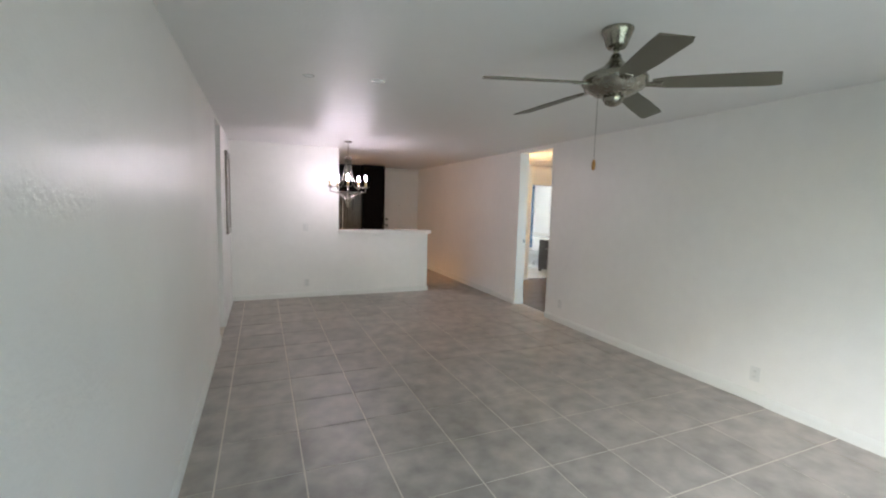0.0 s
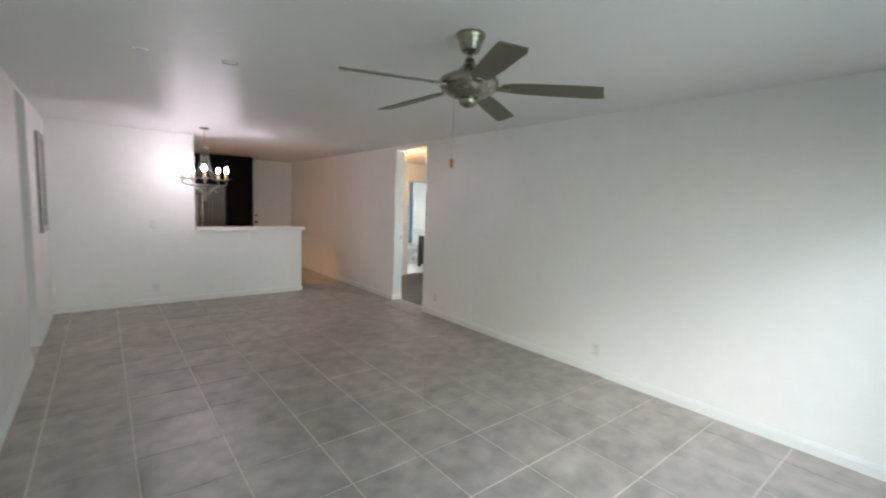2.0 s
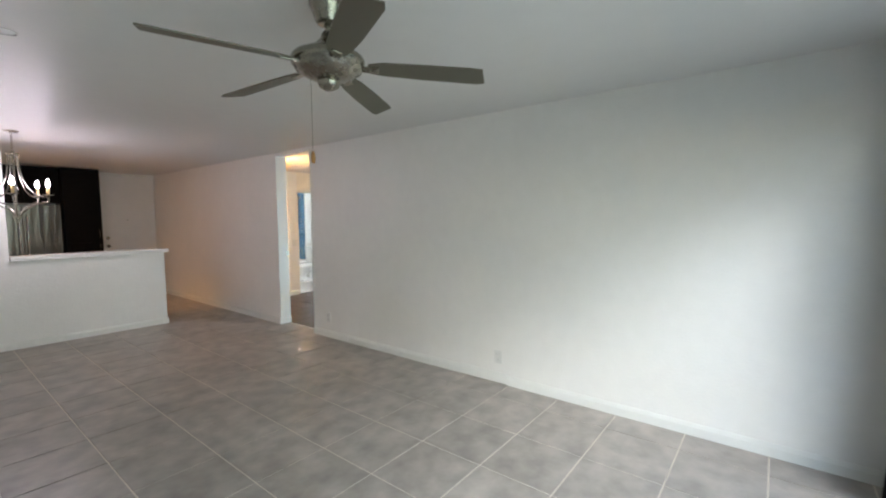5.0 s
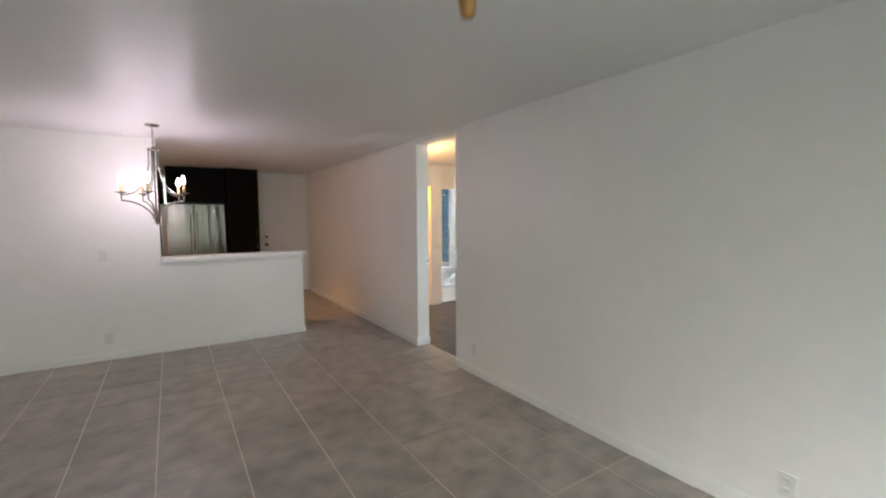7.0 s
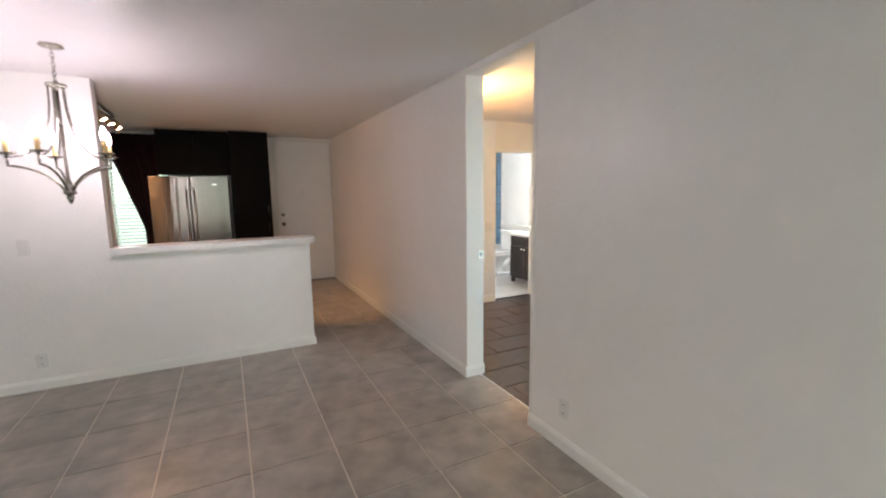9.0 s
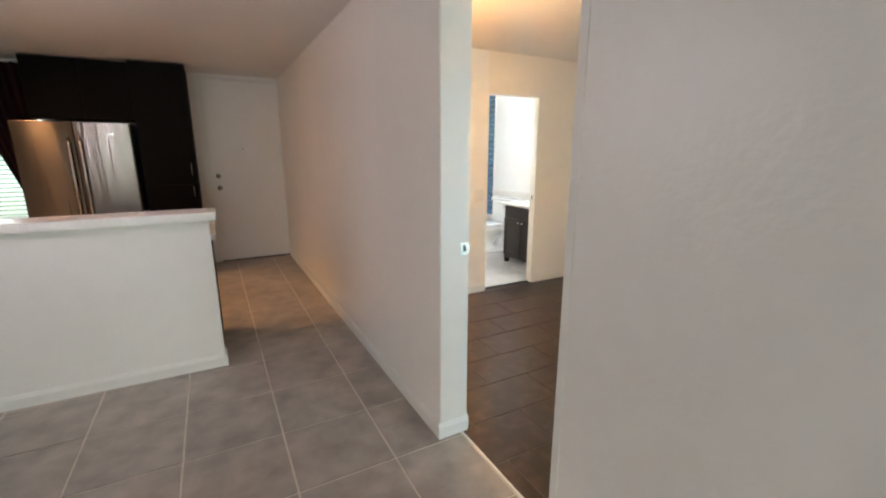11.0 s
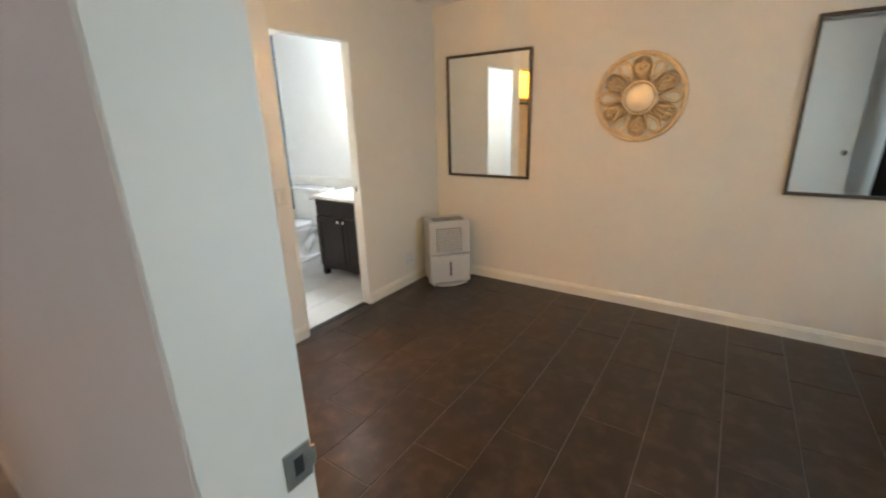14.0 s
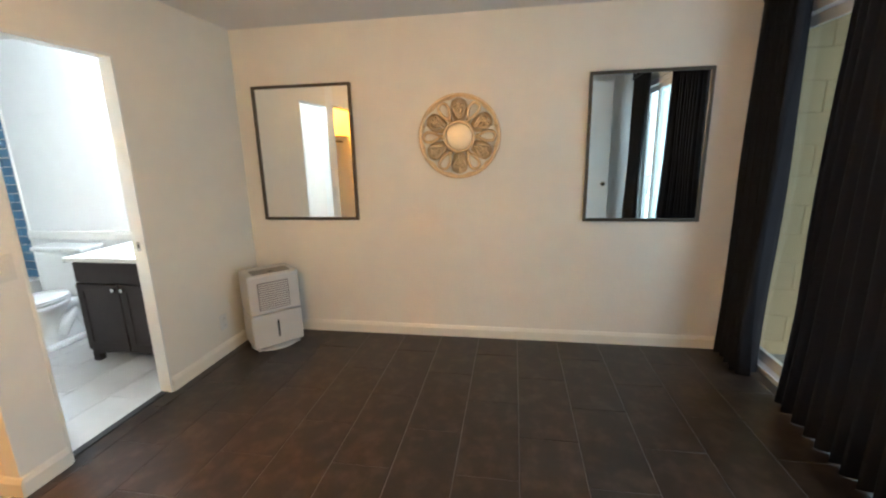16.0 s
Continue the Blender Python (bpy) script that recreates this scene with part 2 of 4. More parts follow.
def bm_lathe(profile, seg=32, bm=None, m=None):
    """Turned round z: profile of (radius, z)."""
    own = bm or bmesh.new()
    rings = []
    for r, z in profile:
        if r < 1e-6:
            rings.append([own.verts.new((0, 0, z))])
        else:
            rings.append([own.verts.new((r * math.cos(a), r * math.sin(a), z)) for a in (2 * math.pi * i / seg for i in range(seg))])
    new_v = [v for ring in rings for v in ring]
    for a, b in zip(rings, rings[1:]):
        for i in range(seg):
            j = (i + 1) % seg
            if len(a) == 1 and len(b) > 1:
                own.faces.new((a[0], b[i], b[j]))
            elif len(b) == 1 and len(a) > 1:
                own.faces.new((a[i], a[j], b[0]))
            elif len(a) > 1:
                own.faces.new((a[i], a[j], b[j], b[i]))
    if m is not None:
        bmesh.ops.transform(own, matrix=m, verts=new_v)
    for f in own.faces:
        f.smooth = True
    return own


def bm_tube(points, radius, seg=10, bm=None, closed=False):
    """A round bar along points; radius may be a list."""
    own = bm or bmesh.new()
    pts = [Vector(p) for p in points]
    n = len(pts)
    rings = []
    up = Vector((0.13, 0.31, 0.94)).normalized()
    for i, p in enumerate(pts):
        if closed:
            d = pts[(i + 1) % n] - pts[i - 1]
        else:
            d = pts[min(i + 1, n - 1)] - pts[max(i - 1, 0)]
        d.normalize()
        a = d.cross(up)
        if a.length < 0.05:
            a = d.cross(Vector((1, 0, 0)))
        a.normalize()
        b = d.cross(a)
        r = radius[i] if isinstance(radius, (list, tuple)) else radius
        rings.append([own.verts.new(p + r * (math.cos(t) * a + math.sin(t) * b)) for t in (2 * math.pi * k / seg for k in range(seg))])
    pairs = list(zip(rings, rings[1:])) + ([(rings[-1], rings[0])] if closed else [])
    for a, b in pairs:
        for k in range(seg):
            j = (k + 1) % seg
            f = own.faces.new((a[k], a[j], b[j], b[k]))
            f.smooth = True
    if not closed:
        own.faces.new(rings[0][::-1])
        own.faces.new(rings[-1])
    return own


def link_mesh(name, bm, material):
    bmesh.ops.recalc_face_normals(bm, faces=bm.faces)
    me = bpy.data.meshes.new(name)
    bm.to_mesh(me)
    bm.free()
    me.materials.append(material)
    return new(name, me)


def part(name, bm, material, parent, label=""):
    ob = link_mesh(name, bm, material)
    ob.parent = parent
    return tagged(ob, label)


def thing(name, label, category, at=(0, 0, 0), rz=0.0, group=""):
    ob = new(name)
    ob.empty_display_size = 0.1
    ob.matrix_world = pose(*at, 0, 0, rz)
    return tagged(ob, label, category, group)


def structure(name, boxes, material, label, category, bevel=0.0):
    bm = bmesh.new()
    for b in boxes:
        bm_box(*b, bm=bm)
    ob = link_mesh(name, bm, material)
    return tagged(ob, label, category, kind="structure")


def curtain_mesh(x0, x1, y, z0, z1, folds, depth, flare=0.0, seed=1, thick=0.004, lean=0.0):
    """A hanging cloth with uneven folds, x0 to x1 along x."""
    rnd = random.Random(seed)
    bm = bmesh.new()
    nx, nz = folds * 8, 14
    ph = [rnd.uniform(-0.5, 0.5) for _ in range(folds + 2)]
    am = [rnd.uniform(0.7, 1.2) for _ in range(folds + 2)]
    grid = []
    for j in range(nz + 1):
        v = j / nz
        row = []
        for i in range(nx + 1):
            u = i / nx
            k = u * folds
            a = am[int(k)] * (1 - k % 1) + am[int(k) + 1] * (k % 1)
            p = ph[int(k)] * (1 - k % 1) + ph[int(k) + 1] * (k % 1)
            wave = math.sin(2 * math.pi * k + p + 0.5 * math.sin(3 * v + u * 5))
            low = 1 - v
            xx = x0 + (x1 - x0) * u + flare * low * (u - 0.5) + lean * low + 0.012 * math.sin(5 * v + 9 * u) * low
            yy = y + depth * a * wave * (0.6 + 0.4 * low) + 0.015 * math.sin(2.3 * v * 3 + u * 4) * low
            zz = z0 + (z1 - z0) * v + (0.008 * math.sin(k * 3.1 + p) if j == 0 else 0)
            row.append(bm.verts.new((xx, yy, zz)))
        grid.append(row)
    for j in range(nz):
        for i in range(nx):
            f = bm.faces.new((grid[j][i], grid[j][i + 1], grid[j + 1][i + 1], grid[j + 1][i]))
            f.smooth = True
    bmesh.ops.solidify(bm, geom=bm.faces[:], thickness=thick)
    return bm


# ---- structure ----
X0, X1, XB0, XB1 = -0.12, 4.0, 4.16, 7.26
YF, YW, YK, YB, YC = -1.02, 6.70, 9.93, 7.20, 3.40
H = CEIL + 0.02
structure("wall_left", [(X0 - 0.13, X0, YF, 4.66, 0, H), (X0 - 0.13, X0, 5.27, YK, 0, H), (X0 - 0.13, X0, 4.66, 5.27, 2.385, H)], PAINT, "off-white satin painted textured wall with full-height opening", "wall")
structure("wall_right", [(X1, XB0, YF, 4.483, 0, H), (X1, XB0, 5.29, YK, 0, H), (X1, XB0, 4.483, 5.29, 2.375, H)], PAINT, "off-white satin painted wall with a tall bedroom doorway", "wall")
structure("wall_bar", [(X0, 1.47, YW, YW + 0.13, 0, H), (1.47, 3.04, YW, YW + 0.13, 0, 1.035)], PAINT, "off-white wall with pass-through over a half-height bar wall", "wall")
structure("wall_kitchen", [(X0 - 0.13, 0.90, YK, YK + 0.13, 0, H), (0.90, 1.62, YK, YK + 0.13, 0, 0.72), (0.90, 1.62, YK, YK + 0.13, 2.28, H), (1.62, 3.06, YK, YK + 0.13, 0, H), (4.04, XB0, YK, YK + 0.13, 0, H), (3.06, 4.04, YK, YK + 0.13, 2.40, H)], PAINT, "painted kitchen end wall with window and entrance", "wall")
structure("wall_patio", [(X0 - 0.13, 0.12, YF - 0.13, YF, 0, H), (3.88, XB0, YF - 0.13, YF, 0, H), (0.12, 3.88, YF - 0.13, YF, 2.3, H)], PAINT, "painted wall round the wide patio door", "wall")
structure("wall_bedroom_far", [(XB1, XB1 + 0.12, YC - 0.1, 9.9, 0, H)], PAINT_BED, "cream painted bedroom wall with mirrors", "wall")
# white in place of bedroom cream: daylight on the nib put into its paint
structure("wall_nib", [(5.345, 5.56, YB, YB + 0.075, 0, H)], PAINT, "narrow wall between closet and bathroom door, whitened for the daylight on it", "wall")
structure("wall_bath", [(XB0, 4.26, YB, YB + 0.12, 0, H), (4.26, 5.345, YB, YB + 0.12, 2.05, H), (5.56, 6.205, YB, YB + 0.075, 2.03, H), (6.205, XB1, YB, YB + 0.075, 0, H)], PAINT_BED, "cream painted wall with closet and bathroom openings", "wall")
structure("wall_partition", [(5.345, 5.46, YB + 0.075, 9.9, 0, H)], PAINT_BED, "cream painted wall between closet and bathroom", "wall")
structure("wall_closet", [(XB0, 5.345, 7.86, 7.96, 0, H)], PAINT_BED, "cream painted closet back wall", "wall")
structure("wall_bath_inside", [(7.08, XB1, YB + 0.075, 9.78, 0, H), (5.46, 7.08, 9.78, 9.90, 0, H)], WHITE_WALL, "bright white bathroom wall", "wall")
structure("wall_slider", [(XB0, 4.30, YC - 0.12, YC, 0, H), (7.24, XB1, YC - 0.12, YC, 0, H), (4.30, 7.24, YC - 0.12, YC, 2.26, H)], PAINT_BED, "cream wall round the bedroom sliding door", "wall")
structure("wall_hall", [(-1.3, -1.2, 4.3, 5.7, 0, H), (-1.2, X0 - 0.13, 4.3, 4.4, 0, H), (-1.2, X0 - 0.13, 5.6, 5.7, 0, H)], PAINT, "plain painted side hall wall", "wall")
# unseen backing slab, added so no light leaks through the entrance door's gaps
structure("entry_light_stop", [(2.9, 4.2, YK + 0.131, YK + 0.2, 0, H)], PAINT, "unseen backing added to stop light leaking round the entrance door", "wall")
structure("ceiling", [(-1.3, XB1 + 0.12, YC - 0.12, 10.06, CEIL, CEIL + 0.1), (-1.3, XB0, YF - 0.13, YC - 0.12, CEIL, CEIL + 0.1)], CEILING, "satin off-white textured ceiling", "ceiling")

floor = structure("floor", [(-1.3, X1 + 0.12, YF - 0.1, 10.06, -0.12, -0.004)], GROUT, "grey porcelain square floor tiles with pale grout", "floor")
floor_bed = structure("floor_bedroom", [(X1 + 0.12, XB1, YC - 0.12, YB + 0.06, -0.12, -0.003)], DARK_GROUT, "dark brown rectangular floor tiles in staggered rows", "floor")
floor_bath = structure("floor_bath", [(4.16, 7.26, YB + 0.06, 9.9, -0.12, -0.003)], GROUT, "pale grey bathroom floor tiles", "floor")

# ground outside
bmg = bmesh.new()
bm_box(-300, 300, -300, 300, -0.3, -0.13, bm=bmg)
tagged(link_mesh("ground", bmg, GRASS), "green lawn around the building", "ground", kind="structure")
structure("patio", [(-0.5, 8.2, -3.2, YF - 0.13, -0.13, -0.03), (XB0 + 0.01, 7.28, YF - 0.13, YC - 0.12, -0.13, -0.03)], CONCRETE, "grey concrete patio slab", "patio")
# unseen beyond its soffit; depth chosen to keep sky and sun off the block wall
structure("patio_roof", [(XB0 + 0.002, 8.2, -0.6, YC - 0.125, CEIL + 0.03, CEIL + 0.15)], CEILING, "plain roof slab over the bedroom patio", "roof")

# baseboards with a rounded top
def baseboard(name, x0, x1, y0, y1, face, material, label, h=0.085, t=0.014, lift=0.0):
    """A skirting along a wall; face is the side it looks to: 'x+', 'x-', 'y+', 'y-'."""
    prof = [(0, 0), (t, 0), (t, h * 0.72), (t * 0.75, h * 0.8), (t * 0.55, h * 0.9), (t * 0.2, h), (0, h)]
    bm = bmesh.new()
    ends = []
    for e in (0, 1):
        ring = []
        for d, z in prof:
            z += lift
            if face == "x+":
                p = (x0 + d, (y0, y1)[e], z)
            elif face == "x-":
                p = (x0 - d, (y0, y1)[e], z)
            elif face == "y-":
                p = ((x0, x1)[e], y0 - d, z)
            else:
                p = ((x0, x1)[e], y0 + d, z)
            ring.append(bm.verts.new(p))
        ends.append(ring)
    n = len(prof)
    for i in range(n):
        j = (i + 1) % n
        bm.faces.new((ends[0][i], ends[0][j], ends[1][j], ends[1][i]))
    bm.faces.new(ends[0])
    bm.faces.new(ends[1][::-1])
    return tagged(link_mesh(name, bm, material), label, "baseboard", kind="structure")


WB = "white painted baseboard with a rounded top"
CB = "cream painted bedroom baseboard"
baseboard("baseboard_right_near", X1, X1, YF, 1.60, "x-", TRIM, WB)
baseboard("baseboard_right_loose", X1, X1, 1.602, 2.10, "x-", TRIM, "white baseboard lifted slightly off the floor", lift=0.013)
baseboard("baseboard_right_middle", X1, X1, 2.102, 2.48, "x-", TRIM, WB, lift=0.003)
baseboard("baseboard_right_door", X1, X1, 2.482, 4.483, "x-", TRIM, WB)
baseboard("baseboard_right_far", X1, X1, 5.29, YK, "x-", TRIM, WB)
baseboard("baseboard_left_near", X0, X0, YF, 4.66, "x+", TRIM, WB)
baseboard("baseboard_left_far", X0, X0, 5.27, YW, "x+", TRIM, WB)
baseboard("baseboard_bar", X0, 3.04, YW, YW, "y-", TRIM, WB)
baseboard("baseboard_bar_end", 3.04, 3.04, YW - 0.014, YW + 0.13, "x+", TRIM, WB)
baseboard("baseboard_jamb", X1 - 0.014, XB0, 5.29, 5.29, "y-", TRIM, WB)
baseboard("baseboard_mirror_wall", XB1, XB1, YC, YB, "x-", CREAM, CB, 0.095)
baseboard("baseboard_bath_wall", 6.212, XB1, YB, YB, "y-", CREAM, CB, 0.095)
# white, not cream, to go with the nib's painted-in daylight
baseboard("baseboard_nib", 5.345, 5.553, YB, YB, "y-", TRIM, WB, 0.095)
baseboard("baseboard_nib_end", 5.345, 5.345, YB - 0.014, 7.86, "x-", CREAM, CB, 0.095)
baseboard("baseboard_bedroom_door_wall", XB0, XB0, YC, 3.72, "x+", CREAM, CB, 0.095)
baseboard("baseboard_bedroom_door_wall_far", XB0, XB0, 5.29, YB, "x+", CREAM, CB, 0.095)

# door casings
structure("trim_bath_door", [(5.553, 5.567, YB - 0.004, YB + 0.079, 0, 2.03), (6.198, 6.211, YB - 0.004, YB + 0.079, 0, 2.03), (5.567, 6.198, YB - 0.004, YB + 0.079, 2.018, 2.036)], TRIM, "white painted bathroom door jamb lining", "casing")
structure("trim_doorway", [(X1 + 0.003, XB0 - 0.003, 5.286, 5.29, 0.086, 2.375), (X1 + 0.003, XB0 - 0.003, 4.483, 4.487, 0, 2.375), (X1 + 0.003, XB0 - 0.003, 4.487, 5.286, 2.371, 2.375)], TRIM, "white painted bedroom door jamb lining", "casing")
structure("trim_threshold", [(4.118, 4.13, 4.487, 5.286, -0.02, 0.004)], TRIM, "thin pale metal floor threshold strip", "threshold")
structure("trim_bath_threshold", [(5.567, 6.198, YB + 0.03, YB + 0.075, -0.02, 0.005)], BLACK, "dark strip between bedroom and bathroom floors", "threshold")
structure("trim_corner_bead", [(X1 - 0.003, X1 + 0.02, 4.452, 4.483, 0.086, 2.375)], TRIM, "thin white corner bead of the doorway", "trim")


# ---- living room ----
def ceiling_fan():
    fan = thing("ceiling_fan", "brushed nickel ceiling fan with five grey blades", "ceiling fan", (1.925, 1.31, 0))
    part("canopy", bm_lathe([(0, CEIL), (0.075, CEIL), (0.076, CEIL - 0.012), (0.068, CEIL - 0.026), (0.05, CEIL - 0.078), (0.042, CEIL - 0.088), (0.0, CEIL - 0.088)]), NICKEL, fan)
    part("downrod", bm_lathe([(0.0, CEIL - 0.08), (0.014, CEIL - 0.08), (0.014, 2.275), (0.0, 2.275)], 16), NICKEL, fan)
    part("motor_housing", bm_lathe([(0, 2.296), (0.022, 2.296), (0.032, 2.268), (0.06, 2.238), (0.108, 2.212), (0.145, 2.194), (0.155, 2.181), (0.155, 2.158), (0.146, 2.154), (0.142, 2.136), (0.10, 2.110), (0.055, 2.096), (0.0, 2.096)], 40), NICKEL, fan)
    part("switch_cap", bm_lathe([(0.0, 2.10), (0.048, 2.10), (0.05, 2.084), (0.04, 2.064), (0.018, 2.052), (0.0, 2.050)], 28), NICKEL, fan, "polished nickel bottom cap")
    for k in range(5):
        a = 26.5 + 72 * k
        m = pose(0, 0, 2.158, 0, 0, a)
        bm = bmesh.new()
        outline = [(0.17, -0.032), (0.24, -0.050), (0.40, -0.058), (0.60, -0.062), (0.665, -0.060), (0.695, 0.046), (0.66, 0.058), (0.40, 0.056), (0.24, 0.048), (0.17, 0.034)]
        lo = [bm.verts.new((x, y, -0.003)) for x, y in outline]
        hi = [bm.verts.new((x, y, 0.003)) for x, y in outline]
        bm.faces.new(lo[::-1])
        bm.faces.new(hi)
        for i in range(len(lo)):
            j = (i + 1) % len(lo)
            bm.faces.new((lo[i], lo[j], hi[j], hi[i]))
        bmesh.ops.transform(bm, matrix=m @ pose(0, 0, 0, -12, 2.6, 0), verts=bm.verts)
        blade = part("blade", bm, BLADE, fan, "taupe grey fan blade")
        bm = bm_box(0.10, 0.215, -0.022, 0.022, -0.009, -0.003, 0.002)
        bmesh.ops.transform(bm, matrix=m @ pose(0, 0, 0, -12, 2.6, 0), verts=bm.verts)
        part("blade_iron", bm, NICKEL, blade, "nickel blade bracket")
    bm = bmesh.new()
    for i in range(57):
        bmesh.ops.create_icosphere(bm, subdivisions=1, radius=0.0022, matrix=Matrix.Translation((-0.072, 0.028, 2.10 - 0.0054 * i)))
    part("pull_chain", bm, NICKEL, fan)
    part("fob", bm_lathe([(0.0, 1.79), (0.004, 1.789), (0.009, 1.775), (0.010, 1.755), (0.0075, 1.738), (0.0, 1.735)], 16, m=Matrix.Translation((-0.072, 0.028, 0))), WOOD_FOB, fan, "small wooden pull fob")
    return fan


ceiling_fan()


def chandelier():
    cx, cy = 1.47, 5.89
    ch = thing("chandelier", "pewter chandelier with five lit candle bulbs", "chandelier", (cx, cy, 0), 43)
    part("canopy", bm_lathe([(0, CEIL), (0.058, CEIL), (0.062, CEIL - 0.008), (0.05, CEIL - 0.016), (0.012, CEIL - 0.02), (0.0, CEIL - 0.024)]), NICKEL, ch)
    bm = bmesh.new()
    for i in range(7):
        z = CEIL - 0.035 - 0.026 * i
        ring = [(0.009 * math.cos(t) * (1 if i % 2 else 0), 0.009 * math.cos(t) * (0 if i % 2 else 1), z + 0.017 * math.sin(t)) for t in (2 * math.pi * k / 12 for k in range(12))]
        bm_tube(ring, 0.0026, 6, bm, True)
    part("chain", bm, NICKEL, ch)
    part("collar", bm_lathe([(0, 2.215), (0.012, 2.21), (0.014, 2.195), (0.05, 2.19), (0.053, 2.182), (0.05, 2.174), (0.03, 2.168), (0.0, 2.165)], 28), NICKEL, ch)
    part("stem", bm_lathe([(0, 2.17), (0.010, 2.17), (0.010, 1.62), (0.016, 1.60), (0.02, 1.56), (0.032, 1.545), (0.034, 1.53), (0.016, 1.515), (0.02, 1.50), (0.012, 1.475), (0.0, 1.462)], 20), NICKEL, ch)
    R = 0.262
    for k in range(5):
        turn = Matrix.Rotation(2 * math.pi * k / 5, 4, "Z")
        low = []
        for i in range(13):
            t = i / 12
            low.append((0.02 + (R - 0.02) * (1 - math.cos(t * math.pi / 2)) ** 0.8 if t < 1 else R, 0, 1.53 + 0.165 * math.sin(t * math.pi / 2)))
        low += [(R, 0, 1.715), (R, 0, 1.765)]
        high = []
        for i in range(13):
            t = i / 12
            high.append((0.04 + (R - 0.03) * t ** 2.2, 0, 2.175 - 0.43 * math.sin(t * math.pi / 2) ** 0.9))
        bm = bm_tube(low, 0.0075, 8)
        bmesh.ops.transform(bm, matrix=turn, verts=bm.verts)
        arm = part("arm", bm, NICKEL, ch, "curved pewter arm")
        bm = bm_tube(high, 0.0055, 8)
        bmesh.ops.transform(bm, matrix=turn, verts=bm.verts)
        part("brace", bm, NICKEL, arm)
        at = turn @ Matrix.Translation((R, 0, 0))
        part("drip_pan", bm_lathe([(0, 1.758), (0.02, 1.758), (0.046, 1.770), (0.047, 1.774), (0.02, 1.766), (0.0, 1.766)], 24, m=at), NICKEL, arm)
        part("candle", bm_lathe([(0, 1.766), (0.013, 1.766), (0.013, 1.855), (0.0, 1.857)], 16, m=at), CANDLE, arm, "cream candle sleeve")
        part("bulb", bm_lathe([(0, 1.856), (0.010, 1.857), (0.0155, 1.874), (0.017, 1.886), (0.012, 1.908), (0.004, 1.93), (0.0, 1.94)], 16, m=at), BULB, arm, "lit clear bulb")
    return ch


chandelier()


def wall_plate(name, label, category, at, face, w=0.075, h=0.118, kind="outlet"):
    """An outlet or switch plate, drawn facing -y and turned to its wall."""
    turn = {"y-": 0, "x-": -90, "x+": 90, "y+": 180}[face]
    ob = thing(name, label, category, at, turn)
    part("plate", bm_box(-w / 2, w / 2, -0.007, 0.0, -h / 2, h / 2, 0.003), PLASTIC, ob)
    if kind == "outlet":
        for s in (-1, 1):
            sock = part("socket", bm_box(-0.017, 0.017, -0.010, -0.0065, s * 0.026 - 0.014, s * 0.026 + 0.014, 0.0015), PLASTIC, ob)
            for d in (-0.006, 0.006):
                part("slot", bm_box(d - 0.0012, d + 0.0012, -0.0108, -0.0095, s * 0.026 - 0.005, s * 0.026 + 0.006), BLACK, sock)
    else:
        for d in ((-0.023, 0.023) if w > 0.1 else (0.0,)):
            part("rocker", bm_box(d - 0.016, d + 0.016, -0.012, -0.006, -0.033, 0.033, 0.003), PLASTIC, ob)
    return ob


OUT = "white plastic wall outlet above the baseboard"
wall_plate("outlet", OUT, "outlet", (X1, 1.695, 0.24), "x-", kind="outlet")
wall_plate("outlet", OUT, "outlet", (X1, 4.17, 0.255), "x-", kind="outlet")
wall_plate("outlet", OUT, "outlet", (0.965, YW, 0.235), "y-", kind="outlet")
wall_plate("outlet", OUT, "outlet", (6.757, YB, 0.255), "y-", kind="outlet")
wall_plate("light_switch", "white rocker switch on the dining wall", "switch", (0.95, YW, 1.13), "y-", kind="switch")
wall_plate("light_switch", "white double rocker switch beside the bathroom door", "switch", (5.465, YB, 1.03), "y-", w=0.118, kind="switch")


def cover_plate(x, y, r, label):
    ob = thing("sprinkler_cover", label, "ceiling cover", (x, y, CEIL))
    part("plate", bm_lathe([(0, -0.011), (r * 0.5, -0.009), (r * 0.9, -0.005), (r, -0.002), (r, 0.0), (0, 0.0)], 32), CERAMIC, ob)
    part("rim", bm_lathe([(r * 0.98, -0.001), (r * 1.12, -0.002), (r * 1.15, 0.0), (r * 0.98, 0.0)], 32), CHROME, ob)
    return ob


cover_plate(1.10, 2.74, 0.046, "small round white cover plate on the ceiling")
cover_plate(0.63, 2.845, 0.034, "small round white cover plate on the ceiling")


def framed_picture():
    """Hangs on the left wall, facing +x; relief frame round a pale print."""
    y0, y1, z0, z1 = 5.86, 6.42, 1.08, 2.17
    ob = thing("framed_picture", "silver wooden frame with a pale print on the wall", "picture", (X0, (y0 + y1) / 2, z0))
    w, h, b = (y1 - y0) / 2, z1 - z0, 0.065
    for name, box in (("frame_side", (0.002, 0.03, -w, -w + b, 0, h)), ("frame_side", (0.002, 0.03, w - b, w, 0, h)), ("frame_rail", (0.002, 0.03, -w + b, w - b, 0, b)), ("frame_rail", (0.002, 0.03, -w + b, w - b, h - b, h))):
        part(name, bm_box(*box, bevel=0.006), SILVER_WOOD, ob)
    part("print", bm_box(0.002, 0.014, -w + b, w - b, b, h - b), PRINT, ob, "pale print behind glass")
    return ob


framed_picture()


